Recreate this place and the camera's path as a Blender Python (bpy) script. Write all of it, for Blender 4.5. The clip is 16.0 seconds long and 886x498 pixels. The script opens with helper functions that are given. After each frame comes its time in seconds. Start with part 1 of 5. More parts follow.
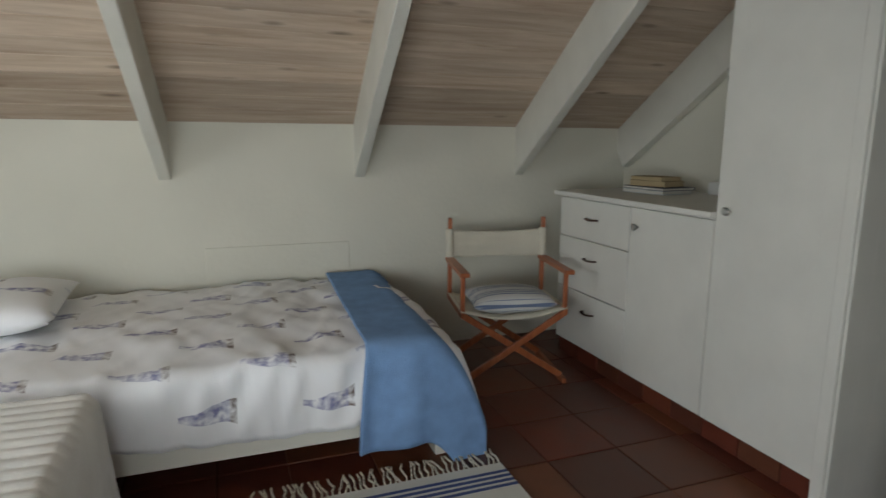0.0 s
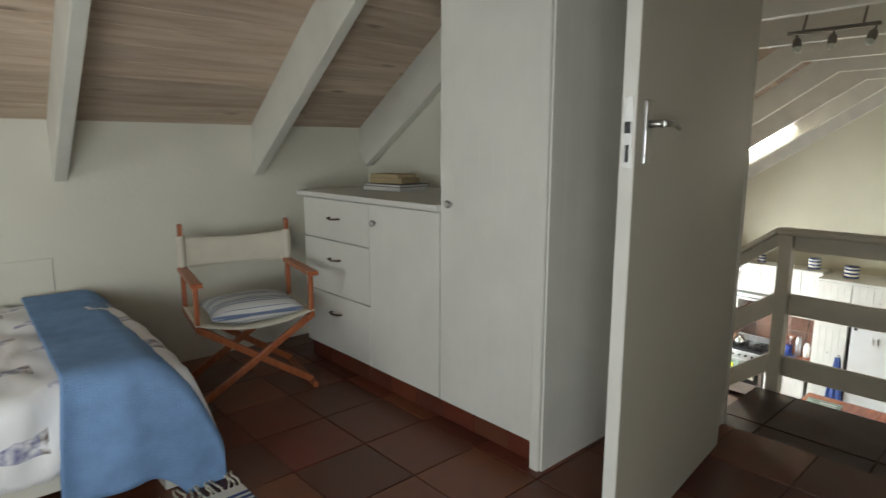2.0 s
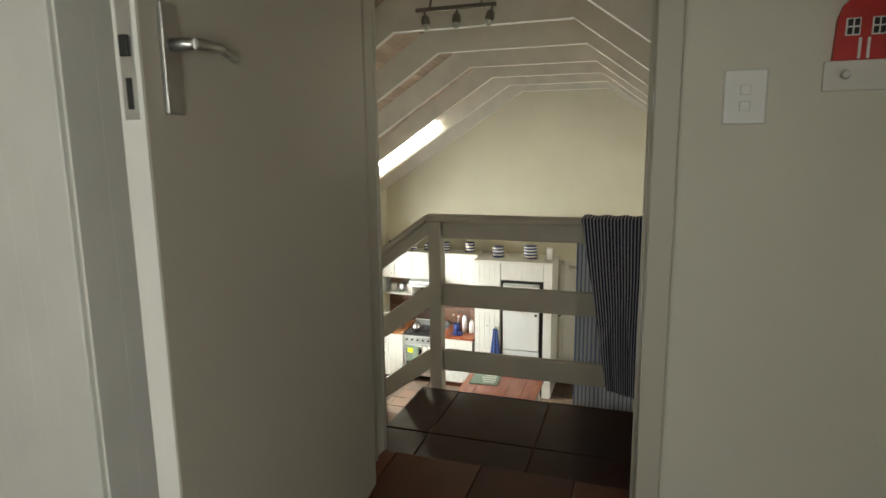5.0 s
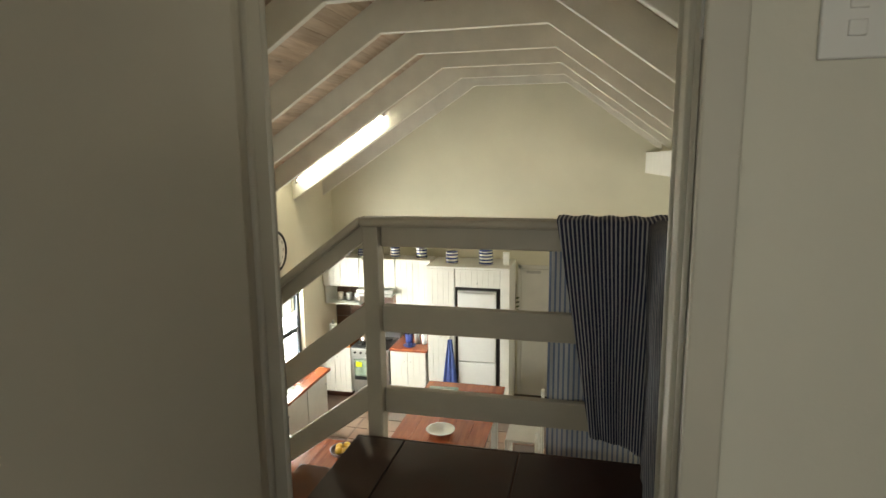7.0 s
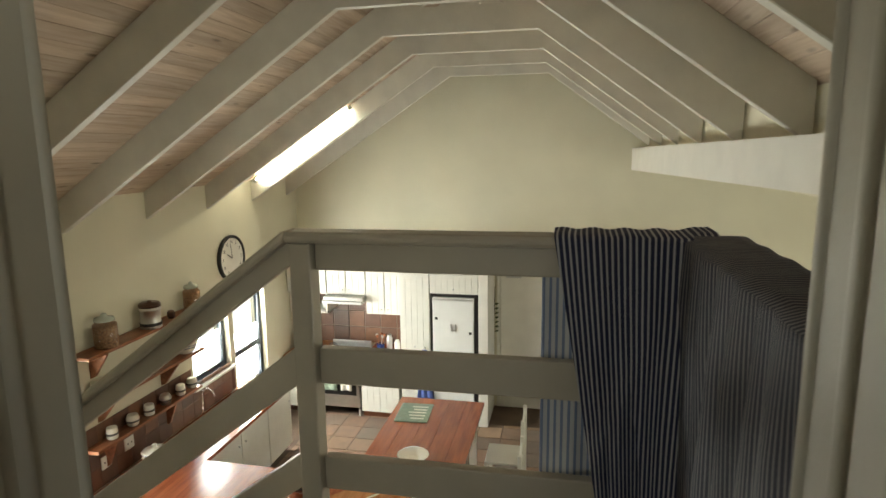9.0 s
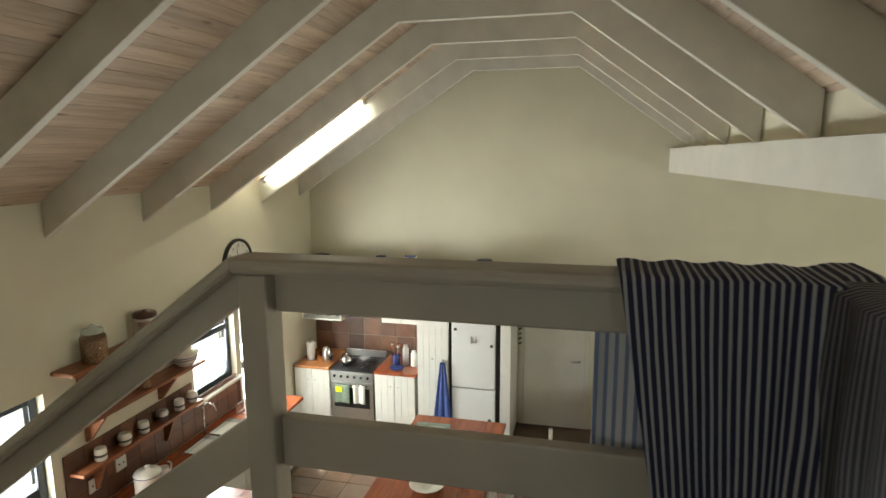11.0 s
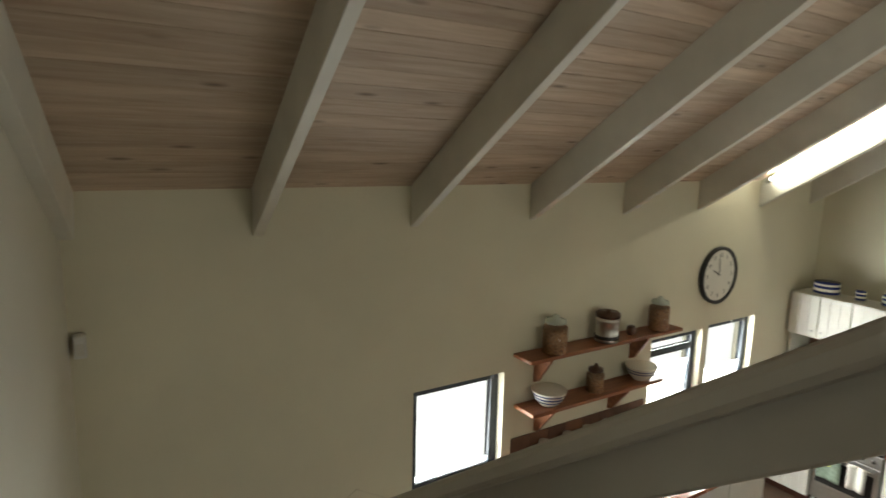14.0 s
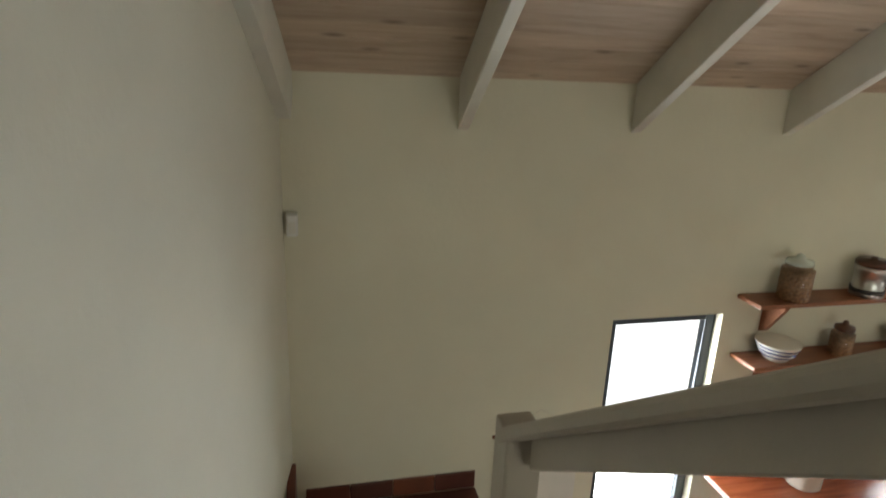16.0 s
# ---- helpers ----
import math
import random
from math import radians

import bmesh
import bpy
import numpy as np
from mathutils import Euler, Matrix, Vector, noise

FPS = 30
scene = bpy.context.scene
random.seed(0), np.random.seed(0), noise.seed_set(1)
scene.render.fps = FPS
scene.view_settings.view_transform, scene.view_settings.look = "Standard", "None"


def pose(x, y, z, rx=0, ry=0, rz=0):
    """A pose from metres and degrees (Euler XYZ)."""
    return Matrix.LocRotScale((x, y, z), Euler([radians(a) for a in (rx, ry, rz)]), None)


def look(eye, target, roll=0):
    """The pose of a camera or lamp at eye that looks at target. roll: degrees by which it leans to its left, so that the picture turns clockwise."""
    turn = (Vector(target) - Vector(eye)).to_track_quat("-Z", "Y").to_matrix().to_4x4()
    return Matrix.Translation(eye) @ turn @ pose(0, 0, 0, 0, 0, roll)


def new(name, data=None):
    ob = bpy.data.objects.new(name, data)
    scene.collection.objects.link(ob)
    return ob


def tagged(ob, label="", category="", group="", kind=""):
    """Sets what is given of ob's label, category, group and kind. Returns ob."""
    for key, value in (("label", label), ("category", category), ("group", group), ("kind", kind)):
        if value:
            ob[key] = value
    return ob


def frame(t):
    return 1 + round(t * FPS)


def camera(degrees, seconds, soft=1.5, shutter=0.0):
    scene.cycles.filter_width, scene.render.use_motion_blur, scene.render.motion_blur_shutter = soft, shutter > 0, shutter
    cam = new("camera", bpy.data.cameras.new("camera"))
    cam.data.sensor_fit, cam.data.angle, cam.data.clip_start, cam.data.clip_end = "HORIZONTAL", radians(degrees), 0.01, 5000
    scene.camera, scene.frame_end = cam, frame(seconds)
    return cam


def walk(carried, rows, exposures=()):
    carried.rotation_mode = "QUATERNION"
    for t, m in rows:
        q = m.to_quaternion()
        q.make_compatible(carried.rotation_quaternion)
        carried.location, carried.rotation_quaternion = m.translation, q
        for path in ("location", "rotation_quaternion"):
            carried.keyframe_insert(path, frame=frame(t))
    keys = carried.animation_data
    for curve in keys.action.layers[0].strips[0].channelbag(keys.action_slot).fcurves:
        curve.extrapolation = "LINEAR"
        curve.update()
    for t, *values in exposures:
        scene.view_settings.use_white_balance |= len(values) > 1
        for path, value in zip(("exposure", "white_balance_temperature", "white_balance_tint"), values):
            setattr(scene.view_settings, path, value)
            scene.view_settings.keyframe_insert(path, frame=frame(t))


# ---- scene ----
cam = camera(73.6, 16.0, shutter=0.4)
PATH = [
    (0, (0.828, -0.119, 1.262), (1.509, 1.728, 0.91), 0.3),
    (0.5, (0.831, -0.128, 1.251), (1.727, 1.626, 0.906), 0.3),
    (1, (0.878, -0.134, 1.27), (1.933, 1.528, 0.914), -0.1),
    (1.5, (0.917, -0.15, 1.254), (2.134, 1.399, 0.911), 0.2),
    (2, (1.001, -0.149, 1.24), (2.323, 1.313, 0.899), 0.1),
    (2.5, (1.1, -0.144, 1.215), (2.54, 1.202, 0.874), 0.1),
    (3, (1.203, -0.099, 1.206), (2.791, 1.069, 0.867), 0.1),
    (3.5, (1.305, -0.051, 1.2), (3.038, 0.887, 0.859), -0.1),
    (4, (1.441, -0.061, 1.193), (3.257, 0.708, 0.855), -0.3),
    (4.5, (1.586, -0.059, 1.174), (3.438, 0.616, 0.835), -0.5),
    (5, (1.711, -0.016, 1.14), (3.583, 0.602, 0.802), -0.6),
    (7.5, (2.518, 0.14, 1.056), (4.44, 0.579, 0.72), -0.7),
    (8, (2.678, 0.148, 1.087), (4.605, 0.561, 0.741), -0.8),
    (8.5, (2.851, 0.164, 1.056), (4.781, 0.564, 0.715), -0.8),
    (9, (2.994, 0.211, 1.034), (4.925, 0.608, 0.697), -0.7),
    (11.5, (3.69, 0.358, 1.012), (5.586, 0.899, 0.677), -0.1),
    (12, (3.851, 0.476, 0.948), (5.654, 1.282, 0.631), -0.1),
    (12.5, (3.956, 0.523, 0.98), (5.586, 1.634, 0.648), 0.2),
    (13, (4.033, 0.615, 0.965), (5.441, 1.997, 0.637), 0.6),
    (13.5, (4.104, 0.770, 0.962), (5.338, 2.306, 0.621), 1.1),
    (14, (4.190, 0.896, 0.890), (5.252, 2.556, 0.552), 1.4),
    (14.5, (4.223, 0.983, 0.782), (5.052, 2.773, 0.452), 1.4),
    (15, (4.232, 1.012, 0.767), (4.853, 2.882, 0.426), 1.8),
    (15.5, (4.252, 1.072, 0.729), (4.761, 2.967, 0.344), 1.9),
    (16, (4.272, 1.164, 0.663), (4.717, 3.027, 0.087), 2.3),
]
walk(cam, [(t, look(eye, target, roll)) for t, eye, target, roll in PATH], [
    (0, -0.4, 6350, 7), (1, -0.28, 6350, 7), (2, -0.12, 6500, 6), (3, -0.06, 6550, 6), (5, -0.18, 7000, 4), (7.5, -0.08, 7400, 4), (9, -0.2, 7350, 3),
    (11.5, -0.42, 7000, 4), (12.5, -0.6, 7000, 1), (13.5, -0.7, 6900, 5), (14.5, -0.62, 6950, 4), (15.5, -0.25, 6650, 6), (16, -0.2, 6500, 6)])

# ---- world and light ----
world = bpy.data.worlds.new("world")
scene.world = world
world.use_nodes = True
_nt = world.node_tree
_sky = _nt.nodes.new("ShaderNodeTexSky")
_sky.sky_type = "NISHITA"
_sky.sun_disc = False
_sky.sun_elevation, _sky.sun_rotation = radians(55), radians(20)
_nt.links.new(_sky.outputs[0], _nt.nodes["Background"].inputs[0])
_nt.nodes["Background"].inputs[1].default_value = 0.12


def area(name, m, sx, sy, power, colour):
    d = bpy.data.lights.new(name, "AREA")
    d.shape, d.size, d.size_y, d.energy, d.color = "RECTANGLE", sx, sy, power, colour
    ob = new(name, d)
    ob.matrix_world = m
    return ob


_sd = bpy.data.lights.new("sun", "SUN")
_sd.energy, _sd.angle, _sd.color = 1.0, radians(12), (1, 0.96, 0.9)
_so = new("sun", _sd)
_so.matrix_world = look((0, 12, 20), (0, 4, 0))

DAY = (0.93, 0.97, 1.0)
area("bedroom_window_light", look((-1.84, 0.95, 1.42), (1.5, 1.6, 0.9)), 1.5, 1.0, 30, DAY)
# added lamp in an unseen opening, brightens the bed front and door
area("bedroom_fill_light", look((-0.1, -0.86, 0.85), (0.6, 3.0, 0.7)), 1.5, 0.75, 52, DAY)
area("glass_door_light", look((6.55, 4.42, -1.75), (6.55, 0, -1.9)), 0.7, 1.8, 90, DAY)
area("sink_window_light", look((9.1, 4.42, -1.25), (9.1, 0, -1.6)), 0.8, 0.7, 92, DAY)
area("tall_window_light", look((10.0, 4.42, -1.5), (10.0, 0, -1.7)), 0.7, 1.2, 115, DAY)
# added lamp, stands for the side room's light from an unseen source
area("lean_to_added_light", look((7.5, -4.9, -0.9), (7.5, 2, -0.6)), 3.6, 1.3, 88, (1.0, 0.98, 0.92))

# ---- materials ----


def mat(name, base, rough=0.6, metal=0.0, var=0.06, scale=6.0, bump=0.0, bscale=60.0, spec=0.5):
    m = bpy.data.materials.new(name)
    m.use_nodes = True
    nt = m.node_tree
    b = nt.nodes["Principled BSDF"]
    b.inputs["Roughness"].default_value = rough
    b.inputs["Metallic"].default_value = metal
    b.inputs["Specular IOR Level"].default_value = spec
    tc = nt.nodes.new("ShaderNodeTexCoord")
    n1 = nt.nodes.new("ShaderNodeTexNoise")
    n1.inputs["Scale"].default_value = scale
    n1.inputs["Detail"].default_value = 6
    nt.links.new(tc.outputs["Object"], n1.inputs["Vector"])
    r = nt.nodes.new("ShaderNodeValToRGB")
    c = base
    r.color_ramp.elements[0].position, r.color_ramp.elements[1].position = 0.3, 0.7
    r.color_ramp.elements[0].color = [max(0, v * (1 - var)) for v in c] + [1]
    r.color_ramp.elements[1].color = [min(1, v * (1 + var)) for v in c] + [1]
    nt.links.new(n1.outputs["Fac"], r.inputs["Fac"])
    nt.links.new(r.outputs["Color"], b.inputs["Base Color"])
    if bump:
        n2 = nt.nodes.new("ShaderNodeTexNoise")
        n2.inputs["Scale"].default_value = bscale
        n2.inputs["Detail"].default_value = 4
        nt.links.new(tc.outputs["Object"], n2.inputs["Vector"])
        bp = nt.nodes.new("ShaderNodeBump")
        bp.inputs["Strength"].default_value = bump
        bp.inputs["Distance"].default_value = 0.01
        nt.links.new(n2.outputs["Fac"], bp.inputs["Height"])
        nt.links.new(bp.outputs["Normal"], b.inputs["Normal"])
    return m


def node(nt, kind, **sets):
    n = nt.nodes.new(kind)
    for k, v in sets.items():
        n.inputs[k].default_value = v
    return n


def mathn(nt, op, a, b=None):
    n = nt.nodes.new("ShaderNodeMath")
    n.operation = op
    for i, v in enumerate((a, b)):
        if v is None:
            continue
        if isinstance(v, (int, float)):
            n.inputs[i].default_value = v
        else:
            nt.links.new(v, n.inputs[i])
    return n.outputs[0]


def mixc(nt, fac, a, b):
    n = nt.nodes.new("ShaderNodeMix")
    n.data_type = "RGBA"
    nt.links.new(fac, n.inputs[0])
    for i, v in ((6, a), (7, b)):
        if isinstance(v, tuple):
            n.inputs[i].default_value = (*v, 1)
        else:
            nt.links.new(v, n.inputs[i])
    return n.outputs[2]


def bare(name, rough=0.6):
    m = bpy.data.materials.new(name)
    m.use_nodes = True
    nt = m.node_tree
    b = nt.nodes["Principled BSDF"]
    b.inputs["Roughness"].default_value = rough
    return m, nt, b


def wood(name, lo, hi, stretch=(1, 14, 14), rough=0.5, knots=0.0, scale=2.0, island=False):
    m, nt, b = bare(name, rough)
    tc = node(nt, "ShaderNodeTexCoord")
    vec = tc.outputs["Object"]
    if island:
        g = node(nt, "ShaderNodeNewGeometry")
        off = node(nt, "ShaderNodeVectorMath")
        off.operation = "ADD"
        cx = node(nt, "ShaderNodeCombineXYZ")
        nt.links.new(mathn(nt, "MULTIPLY", g.outputs["Random Per Island"], 30.0), cx.inputs[0])
        nt.links.new(vec, off.inputs[0])
        nt.links.new(cx.outputs[0], off.inputs[1])
        vec = off.outputs[0]
    mp = node(nt, "ShaderNodeMapping", Scale=stretch)
    nt.links.new(vec, mp.inputs["Vector"])
    n = node(nt, "ShaderNodeTexNoise", Scale=scale, Detail=8.0, Roughness=0.62, Distortion=0.4)
    nt.links.new(mp.outputs[0], n.inputs["Vector"])
    r = node(nt, "ShaderNodeValToRGB")
    r.color_ramp.elements[0].position, r.color_ramp.elements[1].position = 0.32, 0.68
    r.color_ramp.elements[0].color, r.color_ramp.elements[1].color = (*lo, 1), (*hi, 1)
    nt.links.new(n.outputs["Fac"], r.inputs["Fac"])
    col = r.outputs["Color"]
    if island:
        hv = node(nt, "ShaderNodeHueSaturation")
        nt.links.new(mathn(nt, "ADD", mathn(nt, "MULTIPLY", g.outputs["Random Per Island"], 0.3), 0.86), hv.inputs["Value"])
        nt.links.new(col, hv.inputs["Color"])
        col = hv.outputs["Color"]
    if knots:
        mp2 = node(nt, "ShaderNodeMapping", Scale=(2.2, 9, 9))
        nt.links.new(vec, mp2.inputs["Vector"])
        v = node(nt, "ShaderNodeTexVoronoi", Scale=1.0)
        nt.links.new(mp2.outputs[0], v.inputs["Vector"])
        k = node(nt, "ShaderNodeMapRange")
        k.inputs["From Min"].default_value, k.inputs["From Max"].default_value = 0.16, 0.04
        nt.links.new(v.outputs["Distance"], k.inputs["Value"])
        col = mixc(nt, mathn(nt, "MULTIPLY", k.outputs[0], knots), col, tuple(v_ * 0.45 for v_ in lo))
    nt.links.new(col, b.inputs["Base Color"])
    bp = node(nt, "ShaderNodeBump", Strength=0.12, Distance=0.004)
    nt.links.new(n.outputs["Fac"], bp.inputs["Height"])
    nt.links.new(bp.outputs["Normal"], b.inputs["Normal"])
    return m


def tile_mat(name, cols, rough=0.28):
    m, nt, b = bare(name, rough)
    oi = node(nt, "ShaderNodeObjectInfo")
    r = node(nt, "ShaderNodeValToRGB")
    els = r.color_ramp.elements
    while len(els) < len(cols):
        els.new(0.5)
    for i, c in enumerate(cols):
        els[i].position = i / (len(cols) - 1)
        els[i].color = (*c, 1)
    nt.links.new(oi.outputs["Random"], r.inputs["Fac"])
    tc = node(nt, "ShaderNodeTexCoord")
    g = node(nt, "ShaderNodeNewGeometry")
    n = node(nt, "ShaderNodeTexNoise", Scale=7.0, Detail=7.0)
    nt.links.new(g.outputs["Position"], n.inputs["Vector"])
    hv = node(nt, "ShaderNodeHueSaturation")
    nt.links.new(mathn(nt, "ADD", mathn(nt, "MULTIPLY", n.outputs["Fac"], 0.9), 0.55), hv.inputs["Value"])
    nt.links.new(r.outputs["Color"], hv.inputs["Color"])
    nt.links.new(hv.outputs["Color"], b.inputs["Base Color"])
    nt.links.new(mathn(nt, "ADD", mathn(nt, "MULTIPLY", n.outputs["Fac"], 0.35), rough - 0.15), b.inputs["Roughness"])
    bp = node(nt, "ShaderNodeBump", Strength=0.25, Distance=0.004)
    nt.links.new(n.outputs["Fac"], bp.inputs["Height"])
    nt.links.new(bp.outputs["Normal"], b.inputs["Normal"])
    return m


def stripes(name, base, ink, axis, period, duty, rough=0.9, second=None):
    """Woven stripes across one object axis; second: (period, duty) of wider bands that carry the fine stripes."""
    m, nt, b = bare(name, rough)
    tc = node(nt, "ShaderNodeTexCoord")
    sp = node(nt, "ShaderNodeSeparateXYZ")
    nt.links.new(tc.outputs["UV"] if axis in "UV" else tc.outputs["Object"], sp.inputs[0])
    o = sp.outputs[{"X": 0, "Y": 1, "Z": 2, "U": 0, "V": 1}[axis]]
    fr = mathn(nt, "FRACT", mathn(nt, "DIVIDE", o, period))
    f = mathn(nt, "LESS_THAN", fr, duty)
    if second:
        f2 = mathn(nt, "LESS_THAN", mathn(nt, "FRACT", mathn(nt, "DIVIDE", o, second[0])), second[1])
        f = mathn(nt, "MULTIPLY", f, f2)
    n = node(nt, "ShaderNodeTexNoise", Scale=140.0, Detail=2.0)
    nt.links.new(tc.outputs["Object"], n.inputs["Vector"])
    nt.links.new(mixc(nt, f, base, ink), b.inputs["Base Color"])
    bp = node(nt, "ShaderNodeBump", Strength=0.3, Distance=0.002)
    nt.links.new(n.outputs["Fac"], bp.inputs["Height"])
    nt.links.new(bp.outputs["Normal"], b.inputs["Normal"])
    return m


WALL = mat("cream_wall_paint", (0.66, 0.64, 0.55), 0.8, var=0.04, scale=1.7, bump=0.15, bscale=35)
WALL_K = mat("kitchen_wall_paint", (0.69, 0.66, 0.525), 0.8, var=0.04, scale=1.5, bump=0.15, bscale=35)
WHITE = mat("white_paint", (0.70, 0.69, 0.64), 0.45, var=0.04, scale=5, bump=0.06, bscale=90)
TRIM = mat("rafter_paint", (0.66, 0.645, 0.58), 0.5, var=0.07, scale=4, bump=0.12, bscale=50)
RAILP = mat("grey_beige_rail_paint", (0.44, 0.40, 0.325), 0.42, var=0.06, scale=5, bump=0.08, bscale=60)
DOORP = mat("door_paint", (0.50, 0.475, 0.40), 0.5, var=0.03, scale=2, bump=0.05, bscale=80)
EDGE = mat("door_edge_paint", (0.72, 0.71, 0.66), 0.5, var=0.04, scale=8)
BOARDS = wood("whitewashed_pine", (0.41, 0.305, 0.22), (0.60, 0.49, 0.385), (0.8, 10, 10), 0.6, 0.9, 2.0, True)
TILE = tile_mat("terracotta_tile", [(0.075, 0.022, 0.014), (0.13, 0.032, 0.018), (0.17, 0.058, 0.026), (0.085, 0.03, 0.02), (0.12, 0.036, 0.02)], 0.36)
# darkened copy of the terracotta tile, used on the landing only
TILE_D = tile_mat("darkened_landing_tile", [(0.03, 0.012, 0.009), (0.05, 0.018, 0.012), (0.04, 0.02, 0.014)], 0.36)
TILE_K = tile_mat("kitchen_slate_tile", [(0.20, 0.13, 0.09), (0.28, 0.19, 0.13), (0.13, 0.10, 0.085), (0.24, 0.14, 0.09), (0.17, 0.14, 0.12)], 0.4)
TILE_S = tile_mat("brown_splash_tile", [(0.10, 0.05, 0.035), (0.16, 0.075, 0.045), (0.075, 0.045, 0.036), (0.19, 0.09, 0.05)], 0.35)
GROUT = mat("dark_grout", (0.085, 0.036, 0.026), 0.9, var=0.2, scale=20)
FLOOR_K = mat("worn_brown_floor", (0.10, 0.065, 0.045), 0.5, var=0.35, scale=3, bump=0.2, bscale=30)
GROUT_K = mat("light_grout", (0.25, 0.21, 0.17), 0.9, var=0.2, scale=20)
JARRAH = wood("red_hardwood", (0.20, 0.045, 0.018), (0.36, 0.10, 0.04), (1, 12, 12), 0.22, 0, 2.0)
ORANGE = wood("orange_hardwood", (0.30, 0.10, 0.03), (0.50, 0.21, 0.075), (1, 12, 12), 0.22, 0, 2.0)
SHELFW = wood("brown_shelf_wood", (0.18, 0.06, 0.025), (0.34, 0.13, 0.055), (1, 10, 10), 0.4, 0, 2.5)
CHAIRW = wood("reddish_chair_wood", (0.26, 0.072, 0.026), (0.40, 0.13, 0.05), (14, 14, 1.5), 0.35, 0, 3)
CANVAS = mat("cream_canvas", (0.60, 0.56, 0.46), 0.95, var=0.05, scale=9, bump=0.35, bscale=400)
BLUE = mat("blue_fleece", (0.20, 0.33, 0.56), 0.97, var=0.10, scale=14, bump=0.5, bscale=220, spec=0.1)
STEEL = mat("brushed_steel", (0.55, 0.55, 0.54), 0.32, 1.0, 0.05, 20)
NICKEL = mat("dark_nickel", (0.16, 0.145, 0.125), 0.3, 0.8, 0.08, 20)
CHROME = mat("chrome", (0.7, 0.7, 0.7), 0.12, 1.0, 0.02, 9)
BLACK = mat("black_plastic", (0.015, 0.015, 0.016), 0.4, var=0.1)
DARKF = mat("dark_window_frame", (0.018, 0.027, 0.04), 0.45, var=0.1)
PLAST = mat("white_plastic", (0.75, 0.75, 0.72), 0.35, var=0.02)
FRIDGE = mat("white_enamel", (0.72, 0.73, 0.72), 0.25, var=0.02)
PAPER = mat("paper", (0.72, 0.70, 0.64), 0.85, var=0.05, scale=3)
INK = mat("grey_ink", (0.12, 0.115, 0.11), 0.9, var=0.3, scale=12)
RED = mat("red_paint", (0.50, 0.03, 0.025), 0.5, var=0.15, scale=20)
NAVY = mat("navy_glaze", (0.025, 0.04, 0.16), 0.2, var=0.1)
CREAM = mat("cream_glaze", (0.72, 0.70, 0.62), 0.22, var=0.03)
BLUEC = mat("blue_cotton", (0.06, 0.10, 0.30), 0.9, var=0.15, scale=10, bump=0.3, bscale=200)
GREENB = mat("grey_green_board", (0.20, 0.26, 0.20), 0.7, var=0.2, scale=25)
YELLOW = mat("yellow_label", (0.75, 0.78, 0.03), 0.6, var=0.02)
BRASSY = mat("brown_stored_food", (0.40, 0.22, 0.11), 0.8, var=0.5, scale=60, bump=0.6, bscale=90)
BOOKT = mat("tan_book", (0.42, 0.33, 0.19), 0.8, var=0.08)
BOOKW = mat("pale_book", (0.55, 0.60, 0.62), 0.7, var=0.05)
BOOKD = mat("dark_book", (0.05, 0.05, 0.06), 0.6, var=0.1)
LIDG = mat("pale_glass_lid", (0.50, 0.54, 0.47), 0.12, var=0.05)
FRUIT = mat("yellow_fruit", (0.65, 0.38, 0.04), 0.5, var=0.15, scale=20)
DARKW = mat("dark_wood", (0.08, 0.035, 0.02), 0.35, var=0.2, scale=10)
LEAFM = mat("dried_leaf", (0.10, 0.12, 0.05), 0.8, var=0.3, scale=30)
TUBE = bpy.data.materials.new("glowing_tube")
TUBE.use_nodes = True
TUBE.node_tree.nodes["Principled BSDF"].inputs["Emission Color"].default_value = (1.0, 0.99, 0.86, 1)
TUBE.node_tree.nodes["Principled BSDF"].inputs["Emission Strength"].default_value = 90
GLASS = bpy.data.materials.new("clear_glass")
GLASS.use_nodes = True
_g = GLASS.node_tree.nodes["Principled BSDF"]
_g.inputs["Transmission Weight"].default_value, _g.inputs["Roughness"].default_value = 1.0, 0.03
OUT = bpy.data.materials.new("overcast_distance")
OUT.use_nodes = True
_g = OUT.node_tree.nodes["Principled BSDF"]
_g.inputs["Base Color"].default_value = (0, 0, 0, 1)
_g.inputs["Emission Color"].default_value, _g.inputs["Emission Strength"].default_value = (0.95, 0.98, 1.0, 1), 2.6
STRIPE_D = stripes("navy_ticking", (0.37, 0.37, 0.39), (0.022, 0.026, 0.060), "U", 0.0158, 0.62)
STRIPE_L = stripes("pale_blue_ticking", (0.55, 0.56, 0.58), (0.20, 0.25, 0.38), "U", 0.022, 0.4)
# side rail cloth: darker ground and lower stripe contrast than the front cloth
STRIPE_F = stripes("darkened_navy_ticking", (0.20, 0.20, 0.215), (0.05, 0.052, 0.075), "U", 0.011, 0.6)
CUSH = stripes("striped_cushion_cloth", (0.55, 0.55, 0.54), (0.13, 0.17, 0.27), "Y", 0.022, 0.45, second=(0.11, 0.62))
RUGM = stripes("striped_rug_weave", (0.60, 0.58, 0.52), (0.05, 0.075, 0.20), "Y", 0.03, 0.6, second=(0.42, 0.28))
RIB = mat("white_ribbed_cover", (0.80, 0.79, 0.755), 0.95, var=0.05, scale=10, bump=0.3, bscale=200)


